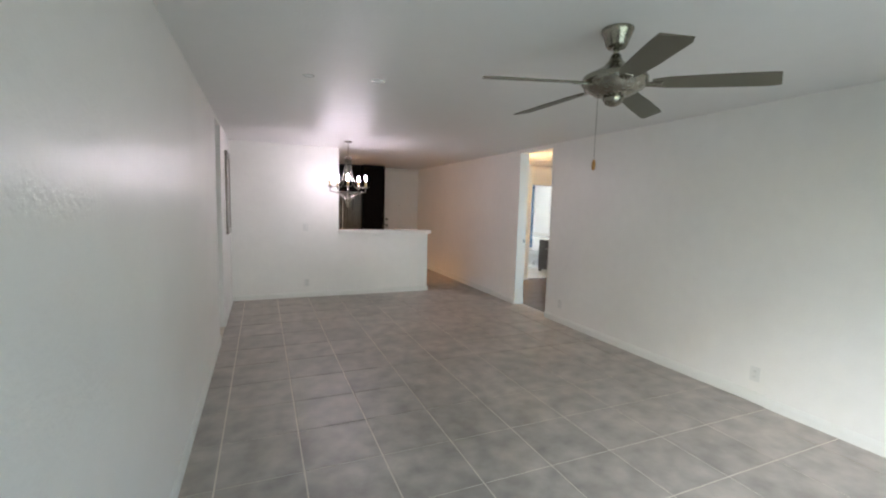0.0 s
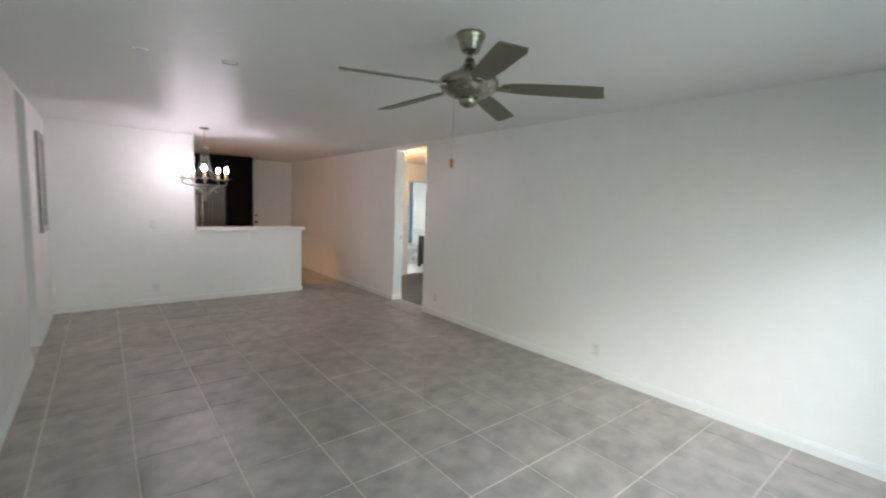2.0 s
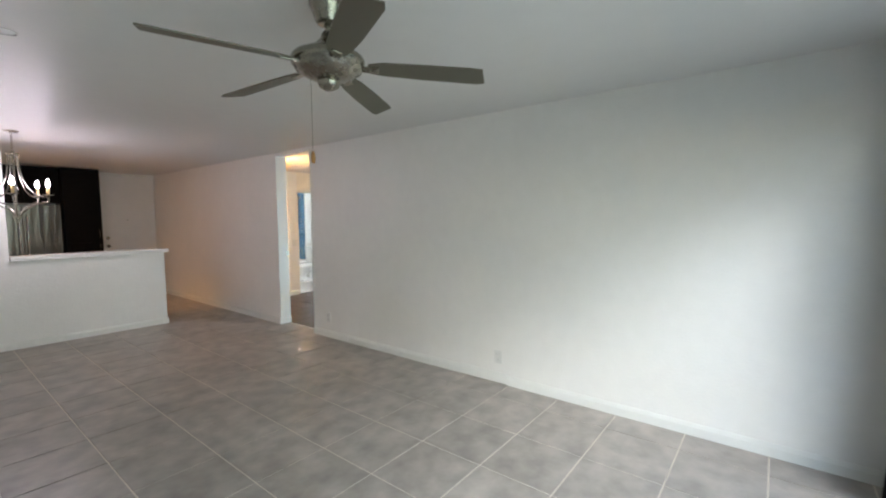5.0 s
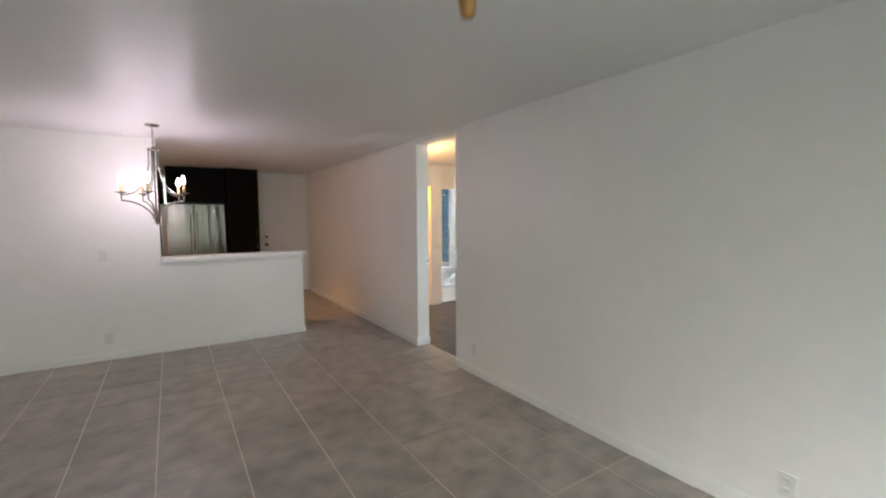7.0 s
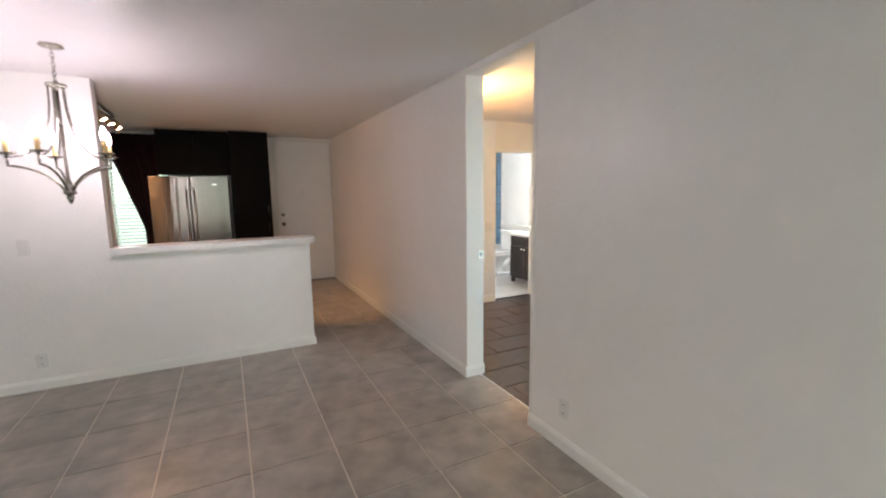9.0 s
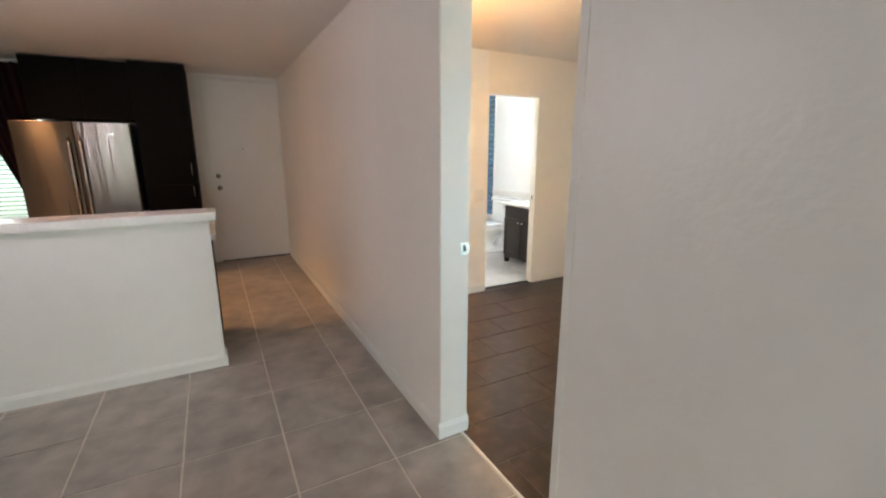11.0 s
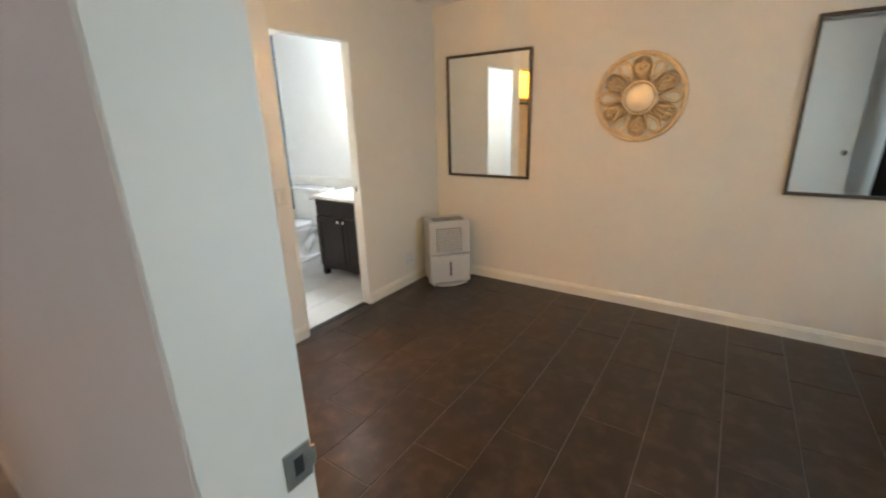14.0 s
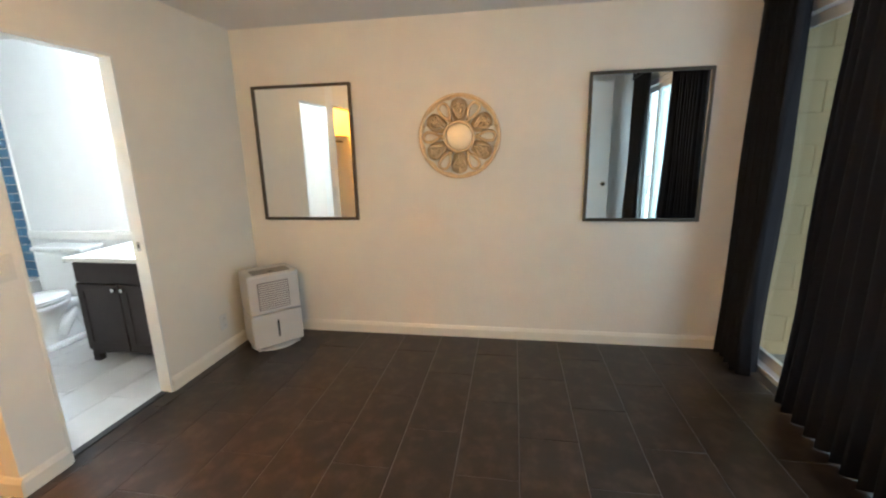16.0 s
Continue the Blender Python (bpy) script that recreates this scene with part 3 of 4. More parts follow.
def patio_door():
    ob = thing("patio_door", "wide sliding glass patio door in a white frame", "sliding door", (0.12, YF - 0.065, 0))
    tagged(ob, kind="structure")
    W = 3.76
    part("head", bm_box(0, W, -0.05, 0.05, 2.24, 2.30, 0.004), ALU, ob)
    part("track", bm_box(0, W, -0.05, 0.05, -0.004, 0.03, 0.004), ALU, ob)
    for x in (0, W - 0.05):
        part("jamb", bm_box(x, x + 0.05, -0.05, 0.05, 0.03, 2.24, 0.004), ALU, ob)
    n = 3
    for k in range(n):
        a, b = 0.05 + (W - 0.1) / n * k, 0.05 + (W - 0.1) / n * (k + 1)
        dy = 0.018 if k % 2 else -0.018
        bm = bmesh.new()
        for bx in ((a, a + 0.045, dy - 0.014, dy + 0.014, 0.03, 2.24), (b - 0.045, b, dy - 0.014, dy + 0.014, 0.03, 2.24), (a + 0.045, b - 0.045, dy - 0.014, dy + 0.014, 0.03, 0.10), (a + 0.045, b - 0.045, dy - 0.014, dy + 0.014, 2.18, 2.24)):
            bm_box(*bx, bm=bm)
        sash = part("sash", bm, ALU, ob)
        pane = part("pane", bm_box(a + 0.045, b - 0.045, dy - 0.003, dy + 0.003, 0.10, 2.18), GLASS, sash)
        pane.visible_shadow = False
    return ob


patio_door()


def curtain_rod(name, x0, x1, y, z, label):
    ob = thing(name, label, "curtain rod", (x0, y, z))
    part("rod", bm_tube([(0, 0, 0), (x1 - x0, 0, 0)], 0.012, 12), BLACK, ob)
    for x in (0.05, x1 - x0 - 0.05):
        part("bracket", bm_box(x - 0.012, x + 0.012, -0.012, 0.012, -0.02, CEIL - z, 0.002), BLACK, ob)
    return ob


curtain_rod("curtain_rod", 0.0, 3.94, -0.83, 2.345, "black metal curtain rod above the patio door")


def curtain(name, label, mats, *args, **kw):
    ob = thing(name, label, "curtain", (0, 0, 0))
    part("cloth", curtain_mesh(*args, **kw), mats, ob)
    return ob


curtain("curtain", "dark plum-grey curtain gathered at the patio door's end", FABRIC_LIV, 3.62, 3.93, -0.82, 0.008, 2.39, 5, 0.075, flare=0.05, seed=3)
curtain("curtain", "dark plum-grey curtain gathered at the patio door's start", FABRIC_LIV, 0.02, 0.26, -0.86, 0.012, 2.39, 5, 0.055, flare=0.06, seed=5)

# ---- kitchen ----
bar_top = structure("bar_ledge", [(1.475, 3.085, YW - 0.045, YW + 0.20, 1.036, 1.088)], COUNTER, "white bar ledge capping the half wall", "bar top")


def base_cabinet(label, x0, x1, y0, y1, h=0.87, face="y+", doors=2):
    ob = thing("base_cabinet", label, "cabinet", (x0, y0, 0))
    w, d = x1 - x0, y1 - y0
    part("body", bm_box(0, w, 0, d, 0.09, h, 0.002), ESPRESSO, ob)
    part("toe_kick", bm_box(0.02, w - 0.02, 0.03, d - 0.06, 0, 0.09), ESPRESSO, ob)
    fy = (d + 0.002, d + 0.02) if face == "y+" else (-0.02, -0.002)
    for k in range(doors):
        a, b = w / doors * k + 0.004, w / doors * (k + 1) - 0.004
        dr = part("door", bm_box(a, b, *fy, 0.10, h - 0.01, 0.003), ESPRESSO, ob)
        hx = b - 0.04 if k % 2 == 0 else a + 0.04
        hy = fy[1] + 0.02 if face == "y+" else fy[0] - 0.02
        part("handle", bm_tube([(hx, hy, h - 0.18), (hx, hy, h - 0.06)], 0.005, 8), NICKEL, dr)
    return ob


for k in range(3):
    a = 1.50 + k * 0.515
    base_cabinet("espresso base cabinet behind the bar wall", a, a + 0.513, YW + 0.132, 7.40, doors=1 if k == 0 else 2)
structure("counter_bar", [(1.475, 3.07, YW + 0.132, 7.44, 0.872, 0.912)], COUNTER, "white kitchen counter behind the bar", "counter")
base_cabinet("espresso base cabinet in the kitchen corner", X0 + 0.002, 0.80, 9.32, YK - 0.002, face="y-")
structure("counter_corner", [(X0, 0.82, 9.28, YK, 0.872, 0.912)], COUNTER, "white kitchen corner counter", "counter")
bs = thing("backsplash", "brown glass mosaic backsplash above the corner counter", "backsplash", (X0, YK, 0.914))
rnd = random.Random(4)
for r in range(10):
    x = 0.0
    while x < 0.86:
        w = rnd.choice((0.06, 0.09, 0.12))
        part("tile", bm_box(x + 0.001, min(x + w, 0.88) - 0.001, -0.008, 0, r * 0.05 + 0.001, r * 0.05 + 0.049), MOSAIC, bs)
        x += w


def fridge():
    x0, x1, y0, y1, h = 1.44, 2.385, 9.215, 9.90, 1.765
    ob = thing("refrigerator", "stainless steel french-door refrigerator in a dark surround", "refrigerator", (x0, y0, 0))
    w, d = x1 - x0, y1 - y0
    part("body", bm_box(0.005, w - 0.005, 0.075, d, 0.02, h - 0.01, 0.004), GREY_PLASTIC, ob)
    for a, b, s in ((0.0, w / 2 - 0.002, 1), (w / 2 + 0.002, w, -1)):
        dr = part("door", bm_box(a, b, 0, 0.07, 0.72, h, 0.01, seg=3), STEEL, ob, "stainless steel door")
        hx = (b - 0.045) if s > 0 else (a + 0.045)
        part("handle", bm_tube([(hx, -0.01, 0.80), (hx, -0.045, 0.84), (hx, -0.05, 1.2), (hx, -0.045, 1.56), (hx, -0.01, 1.60)], 0.011, 10), CHROME, dr)
    dr = part("drawer", bm_box(0, w, 0, 0.07, 0.06, 0.712, 0.01, seg=3), STEEL, ob, "stainless steel freezer drawer")
    part("handle", bm_tube([(0.1, -0.01, 0.63), (0.13, -0.045, 0.63), (w - 0.13, -0.045, 0.63), (w - 0.1, -0.01, 0.63)], 0.011, 10), CHROME, dr)
    part("badge", bm_box(0.74, 0.80, -0.002, 0.002, 1.64, 1.652), CHROME, ob)
    for x in (0.05, w - 0.05):
        part("foot", bm_box(x - 0.02, x + 0.02, 0.1, 0.14, 0, 0.03), BLACK, ob)
    return ob


fridge()


def tall_cabinet():
    ob = thing("pantry_cabinet", "tall espresso pantry cabinet beside the refrigerator", "cabinet", (2.43, 9.29, 0))
    w, d, h = 0.52, 0.632, 2.40
    part("body", bm_box(0, w, 0.02, d, 0.08, h, 0.002), ESPRESSO, ob)
    part("toe_kick", bm_box(0.01, w - 0.01, 0.06, d, 0, 0.08), ESPRESSO, ob)
    for z0, z1 in ((0.09, 1.10), (1.106, h - 0.01)):
        dr = part("door", bm_box(0.004, w - 0.004, 0, 0.018, z0, z1, 0.003), ESPRESSO, ob)
        zz = z1 - 0.15 if z0 < 0.5 else z0 + 0.1
        part("handle", bm_tube([(w - 0.05, -0.02, zz), (w - 0.05, -0.02, zz + 0.13)], 0.005, 8), NICKEL, dr)
    return ob


tall_cabinet()


def over_cabinet():
    ob = thing("wall_cabinet", "espresso cabinet above the refrigerator reaching the ceiling", "cabinet", (1.535, 9.46, 1.80))
    w, d, h = 0.89, 0.462, 0.605
    part("body", bm_box(0, w, 0.02, d, 0, h, 0.002), ESPRESSO, ob)
    for k in range(2):
        part("door", bm_box(w / 2 * k + 0.003, w / 2 * (k + 1) - 0.003, 0, 0.018, 0.003, h - 0.006, 0.003), ESPRESSO, ob)
    return ob


over_cabinet()


def kitchen_window():
    ob = thing("window_1", "bright kitchen window with white horizontal blinds", "window", (0.90, YK, 0.72))
    tagged(ob, kind="structure")
    w, h = 0.72, 1.56
    for bx in ((0, 0.04, 0.05, 0.11, 0, h), (w - 0.04, w, 0.05, 0.11, 0, h), (0.04, w - 0.04, 0.05, 0.11, 0, 0.04), (0.04, w - 0.04, 0.05, 0.11, h - 0.04, h)):
        part("window_frame", bm_box(*bx, bevel=0.003), ALU, ob)
    p = part("pane", bm_box(0.04, w - 0.04, 0.078, 0.084, 0.04, h - 0.04), GLASS, ob)
    p.visible_shadow = False
    bl = thing("window_blind", "white horizontal slat blind, tilted half open", "blind", (0.905, YK, 0.73))
    part("head_rail", bm_box(0, w - 0.01, 0.002, 0.04, h - 0.06, h - 0.02, 0.003), BLIND, bl)
    n = 30
    for k in range(n):
        bm = bm_box(0.005, w - 0.015, -0.022, 0.022, -0.0012, 0.0012)
        bmesh.ops.transform(bm, matrix=Matrix.Translation((0, 0.022, 0.03 + k * 0.049)) @ pose(0, 0, 0, 48, 0, 0), verts=bm.verts)
        part("slat", bm, BLIND, bl)
    return ob


kitchen_window()


def tied_curtain():
    """A maroon cloth hung across the window's head and drawn down to its right side."""
    ob = thing("curtain", "dark maroon kitchen curtain drawn aside across the window", "curtain", (0, 0, 0))
    bm = bmesh.new()
    nx, nz = 48, 20
    g = []
    for j in range(nz + 1):
        v = j / nz
        z = 2.375 - v * 1.62
        left = 0.86 + 0.41 * min(1, v / 0.83)
        right = 1.505
        row = []
        for i in range(nx + 1):
            u = i / nx
            x = left + (right - left) * u
            y = 9.84 + 0.02 * math.sin(u * 2 * math.pi * 7 + v * 1.5) - 0.02 * v
            row.append(bm.verts.new((x, y, z)))
        g.append(row)
    for j in range(nz):
        for i in range(nx):
            f = bm.faces.new((g[j][i], g[j][i + 1], g[j + 1][i + 1], g[j + 1][i]))
            f.smooth = True
    bmesh.ops.solidify(bm, geom=bm.faces[:], thickness=0.003)
    part("cloth", bm, MAROON, ob)
    part("rod", bm_tube([(0.82, 9.84, 2.38), (1.51, 9.84, 2.38)], 0.012, 10), TRIM, ob, "white curtain rod")
    return ob


tied_curtain()


def track_light():
    ob = thing("track_light", "ceiling track light with three lit spot heads", "track light", (1.28, 8.08, CEIL))
    part("rail", bm_box(-0.02, 0.02, -0.45, 0.45, -0.03, 0, 0.004), NICKEL, ob)
    for dy, tilt in ((-0.32, -25), (0.0, -22), (0.32, -27)):
        m = Matrix.Translation((0, dy, -0.05)) @ pose(0, 0, 0, 0, tilt, 0)
        head = part("spot_head", bm_lathe([(0, -0.01), (0.018, -0.012), (0.03, -0.05), (0.038, -0.125), (0.036, -0.125), (0.029, -0.068), (0.0, -0.066)], 20, m=m), NICKEL, ob)
        part("stem", bm_tube([(0, dy, -0.028), (0, dy, -0.065)], 0.006, 8), NICKEL, head)
        part("lens", bm_lathe([(0, -0.110), (0.034, -0.110), (0.034, -0.119), (0, -0.121)], 20, m=m), SPOT_GLOW, head, "glowing warm spot lens")
        ld = bpy.data.lights.new("spot", "SPOT")
        ld.energy = 2.6
        ld.color = (1.0, 0.52, 0.20)
        ld.spot_size = radians(70)
        ld.spot_blend = 0.5
        ld.shadow_soft_size = 0.03
        lo = new("spot", ld)
        lo.matrix_world = Matrix.Translation((1.28, 8.08, CEIL)) @ m @ Matrix.Translation((0, 0, -0.13))
    return ob


track_light()


def entry_door():
    ob = thing("door_1", "white painted flush entrance door, closed", "door", (3.06, YK, 0))
    tagged(ob, kind="structure")
    part("jamb", bm_box(0, 0.045, 0, 0.12, 0, 2.40, 0.002), TRIM, ob)
    part("jamb", bm_box(0.935, 0.98, 0, 0.12, 0, 2.40, 0.002), TRIM, ob)
    part("head", bm_box(0.045, 0.935, 0, 0.12, 2.365, 2.40, 0.002), TRIM, ob)
    leaf = part("leaf", bm_box(0.049, 0.931, 0.02, 0.062, 0.012, 2.36, 0.002), DOOR_WHITE, ob)
    part("knob", bm_lathe([(0, 0), (0.03, 0), (0.031, 0.006), (0.012, 0.01), (0.011, 0.03), (0.026, 0.042), (0.027, 0.056), (0.015, 0.066), (0, 0.068)], 24, m=Matrix.Translation((0.115, 0.02, 1.0)) @ pose(0, 0, 0, 90, 0, 0)), NICKEL, leaf, "brushed nickel knob")
    part("deadbolt", bm_lathe([(0, 0), (0.03, 0), (0.03, 0.012), (0.02, 0.02), (0, 0.02)], 24, m=Matrix.Translation((0.115, 0.02, 1.155)) @ pose(0, 0, 0, 90, 0, 0)), NICKEL, leaf, "brushed nickel deadbolt")
    part("peephole", bm_lathe([(0, 0), (0.008, 0), (0.008, 0.004), (0, 0.005)], 12, m=Matrix.Translation((0.44, 0.02, 1.5)) @ pose(0, 0, 0, 90, 0, 0)), NICKEL, leaf)
    part("sweep", bm_box(0.05, 0.93, 0.012, 0.06, 0.0, 0.012), BLACK, ob, "dark rubber door sweep")
    return ob


entry_door()

# ---- bedroom ----
def strike_plate():
    ob = thing("strike_plate", "chrome strike plate on the white door jamb", "strike plate", (4.132, 5.286, 1.008))
    bm = bmesh.new()
    for bx in ((-0.022, 0.022, -0.003, 0, -0.03, -0.016), (-0.022, 0.022, -0.003, 0, 0.016, 0.03), (-0.022, -0.008, -0.003, 0, -0.016, 0.016), (0.008, 0.03, -0.003, 0, -0.016, 0.016)):
        bm_box(*bx, bm=bm)
    part("plate", bm, PLATE, ob)
    part("latch_hole", bm_box(-0.008, 0.008, -0.001, 0, -0.016, 0.016), BLACK, ob)
    return ob


strike_plate()


def mirror(y0, y1, z0, z1):
    ob = thing("wall_mirror", "tall wall mirror in a slim bronze frame", "mirror", (XB1, (y0 + y1) / 2, z0), group="mirrors on the bedroom wall")
    w, h, b = (y1 - y0) / 2, z1 - z0, 0.022
    for name, box in (("frame_side", (-0.028, -0.001, -w, -w + b, 0, h)), ("frame_side", (-0.028, -0.001, w - b, w, 0, h)), ("frame_rail", (-0.028, -0.001, -w + b, w - b, 0, b)), ("frame_rail", (-0.028, -0.001, -w + b, w - b, h - b, h))):
        part(name, bm_box(*box, bevel=0.003), BRONZE, ob)
    part("glass", bm_box(-0.016, -0.001, -w + b, w - b, b, h - b), MIRROR, ob, "clear mirror glass")
    return ob


mirror(6.247, 7.053, 0.965, 2.0)
mirror(3.752, 4.535, 0.962, 1.985)


def medallion():
    """A round pierced metal wall piece, drawn in its own plane and turned to face -x."""
    R = 0.305
    ob = thing("wall_medallion", "round champagne-gold floral medallion with a polished centre", "wall decor", (XB1, 5.435, 1.585))
    face = pose(-0.002, 0, 0, 0, -90, 0)

    def put(name, bm, material, label="", parent=ob):
        bmesh.ops.transform(bm, matrix=face, verts=bm.verts)
        return part(name, bm, material, parent, label)

    circ = lambda r, z, n=56: [(r * math.cos(2 * math.pi * i / n), r * math.sin(2 * math.pi * i / n), z) for i in range(n)]
    put("rim", bm_tube(circ(R - 0.012, 0.012), 0.012, 10, closed=True), GOLD)
    put("centre_ring", bm_tube(circ(0.108, 0.016), 0.011, 10, closed=True), GOLD)
    put("mirror_disc", bm_lathe([(0, 0.024), (0.04, 0.0225), (0.085, 0.0165), (0.098, 0.011), (0.1, 0.002), (0, 0.002)], 40), BOSS, "round polished champagne boss")
    step = math.pi / 6

    def fan_plate(half, r0, r1, z):
        """A leaf-shaped plate with a rounded outer end and a raised middle."""
        bm = bmesh.new()
        n = 9
        rows = []
        for i in range(n + 1):
            t = i / n
            w = half * (0.35 + 0.65 * math.sin(math.pi * (0.12 + 0.72 * t)))
            if t > 0.85:
                w *= math.sqrt(max(0.08, 1 - ((t - 0.85) / 0.16) ** 2))
            rr = r0 + (r1 - r0) * t
            rows.append([bm.verts.new((rr, w * q, z + 0.010 * (1 - q * q))) for q in (-1, -0.5, 0, 0.5, 1)])
        for p, q in zip(rows, rows[1:]):
            for k in range(4):
                bm.faces.new((p[k], p[k + 1], q[k + 1], q[k])).smooth = True
        bmesh.ops.solidify(bm, geom=bm.faces[:], thickness=0.005)
        return bm

    for k in range(12):
        turn = Matrix.Rotation(step * k, 4, "Z")
        if k % 2 == 0:
            bm = fan_plate(0.062, 0.118, 0.268, 0.006)
            bmesh.ops.transform(bm, matrix=turn, verts=bm.verts)
            leaf = put("palmette", bm, GOLD)
            bm = bmesh.new()
            for d, rr, q in ((0.0, 0.235, 0.017), (-0.026, 0.222, 0.014), (0.026, 0.222, 0.014), (-0.016, 0.196, 0.012), (0.016, 0.196, 0.012)):
                bm_lathe([(0, 0.014), (q * 0.6, 0.011), (q, 0.002), (q, -0.004)], 12, bm, Matrix.Translation((rr, d, 0.012)))
            bm_tube([(0.125, 0, 0.016), (0.16, 0, 0.021), (0.19, 0, 0.018)], [0.011, 0.009, 0.004], 8, bm)
            for sgn in (-1, 1):
                bm_tube([(0.145, sgn * 0.012, 0.014), (0.175, sgn * 0.032, 0.018), (0.205, sgn * 0.046, 0.016), (0.232, sgn * 0.046, 0.013)], [0.006, 0.009, 0.009, 0.005], 8, bm)
            bmesh.ops.transform(bm, matrix=turn, verts=bm.verts)
            put("flower", bm, GOLD, parent=leaf)
        else:
            loop = []
            for i in range(28):
                t = 2 * math.pi * i / 28
                loop.append((0.205 + 0.06 * math.cos(t), 0.046 * math.sin(t) * (0.74 + 0.26 * math.cos(t)), 0.013))
            bm = bm_tube(loop, 0.0115, 8, closed=True)
            bmesh.ops.transform(bm, matrix=turn, verts=bm.verts)
            lobe = put("lobe", bm, GOLD)
            bm = fan_plate(0.02, 0.112, 0.158, 0.008)
            bmesh.ops.transform(bm, matrix=turn, verts=bm.verts)
            put("tongue", bm, GOLD, parent=lobe)
        arc = [((0.272 + 0.012 * math.sin(math.pi * i / 8)) * math.cos(step * (i / 8 - 0.5)), (0.272 + 0.012 * math.sin(math.pi * i / 8)) * math.sin(step * (i / 8 - 0.5)), 0.011) for i in range(9)]
        bm = bm_tube(arc, 0.007, 8)
        bmesh.ops.transform(bm, matrix=turn, verts=bm.verts)
        put("scallop", bm, GOLD)
    return ob


medallion()


def dehumidifier():
    ob = thing("dehumidifier", "white plastic portable dehumidifier in the room corner", "dehumidifier", (6.985, 6.93, 0), -43)
    w, d, h = 0.19, 0.145, 0.61
    part("lower_body", bm_box(-w, w, -d, d, 0.035, 0.30, 0.018, seg=3), HOUSING, ob)
    part("upper_body", bm_box(-w, w, -d, d, 0.303, h, 0.022, seg=3), HOUSING, ob)
    part("tank_handle", bm_box(-0.008, 0.008, -d - 0.004, -d + 0.01, 0.10, 0.235, 0.003), BLACK, ob, "dark water level slot")
    gr = part("grille", bm_box(-0.125, 0.105, -d - 0.003, -d + 0.008, 0.335, 0.55, 0.002), GREY_PLASTIC, ob, "grey air grille")
    for k in range(12):
        part("louvre", bm_box(-0.118, 0.098, -d - 0.008, -d - 0.002, 0.343 + k * 0.0172, 0.352 + k * 0.0172), HOUSING, gr)
    top = part("control_panel", bm_box(-0.14, 0.14, -d + 0.03, d - 0.12, h - 0.004, h + 0.004, 0.002), GREY_PLASTIC, ob, "grey control panel")
    part("button", bm_box(-0.02, 0.02, -0.09, -0.07, h + 0.003, h + 0.007, 0.001), BLACK, top)
    bm = bm_lathe([(0, 0.004), (0.17, 0.004), (0.178, 0.012), (0.17, 0.02), (0, 0.02)], 36)
    bmesh.ops.transform(bm, matrix=Matrix.Translation((0, -0.01, -0.003)) @ Matrix.Diagonal((1.05, 0.92, 1, 1)), verts=bm.verts)
    part("base_tray", bm, HOUSING, ob, "white oval base tray")
    for x in (-0.15, 0.15):
        for y in (-0.11, 0.11):
            part("caster", bm_lathe([(0, -0.012), (0.016, -0.012), (0.018, 0), (0.016, 0.012), (0, 0.012)], 16, m=Matrix.Translation((x, y, 0.018)) @ pose(0, 0, 0, 0, 90, 0)), HOUSING, ob)
    return ob


dehumidifier()

def open_door():
    """The bedroom's door leaf, folded back against the wall."""
    ob = thing("door_2", "white bedroom door opened flat against the wall", "door", (XB0 + 0.03, 4.48, 0), 5)
    tagged(ob, kind="structure")
    leaf = part("leaf", bm_box(0, 0.036, -0.73, 0, 0.012, 2.34, 0.002), DOOR_WHITE, ob)
    part("knob", bm_lathe([(0, 0), (0.028, 0), (0.01, 0.008), (0.01, 0.03), (0.025, 0.04), (0.025, 0.056), (0, 0.064)], 20, m=Matrix.Translation((0.036, -0.66, 1.0)) @ pose(0, 0, 0, 0, 90, 0)), NICKEL, leaf)
    for z in (0.25, 1.2, 2.1):
        part("hinge", bm_tube([(-0.006, 0.006, z - 0.045), (-0.006, 0.006, z + 0.045)], 0.006, 8), NICKEL, leaf)
    return ob


open_door()


def slider():
    ob = thing("sliding_door", "bedroom sliding glass door in a white frame", "sliding door", (4.30, YC - 0.06, 0))
    tagged(ob, kind="structure")
    W = 2.94
    part("head", bm_box(0, W, -0.05, 0.05, 2.2, 2.26, 0.004), ALU, ob)
    part("track", bm_box(0, W, -0.05, 0.05, -0.003, 0.03, 0.004), ALU, ob)
    for x, t in ((0, 0.05), (W - 0.008, 0.008)):
        part("jamb", bm_box(x, x + t, -0.05, 0.05, 0.03, 2.2, 0.004), ALU, ob)
    for a, b, dy in ((0.05, 1.10, -0.02), (0.55, 1.62, 0.02), (1.56, 2.93, -0.02)):
        bm = bmesh.new()
        for bx in ((a, a + 0.06, dy - 0.014, dy + 0.014, 0.03, 2.2), (b - 0.014, b, dy - 0.014, dy + 0.014, 0.03, 2.2), (a + 0.06, b - 0.014, dy - 0.014, dy + 0.014, 0.03, 0.10), (a + 0.06, b - 0.014, dy - 0.014, dy + 0.014, 2.14, 2.2)):
            bm_box(*bx, bm=bm)
        sash = part("sash", bm, ALU, ob)
        p = part("pane", bm_box(a + 0.06, b - 0.014, dy - 0.003, dy + 0.003, 0.10, 2.14), GLASS, sash)
        p.visible_shadow = False
    part("pull_handle", bm_tube([(0.58, 0.035, 0.90), (0.58, 0.075, 0.92), (0.58, 0.075, 1.13), (0.58, 0.035, 1.15)], 0.011, 10), TRIM, ob, "white pull handle")
    return ob


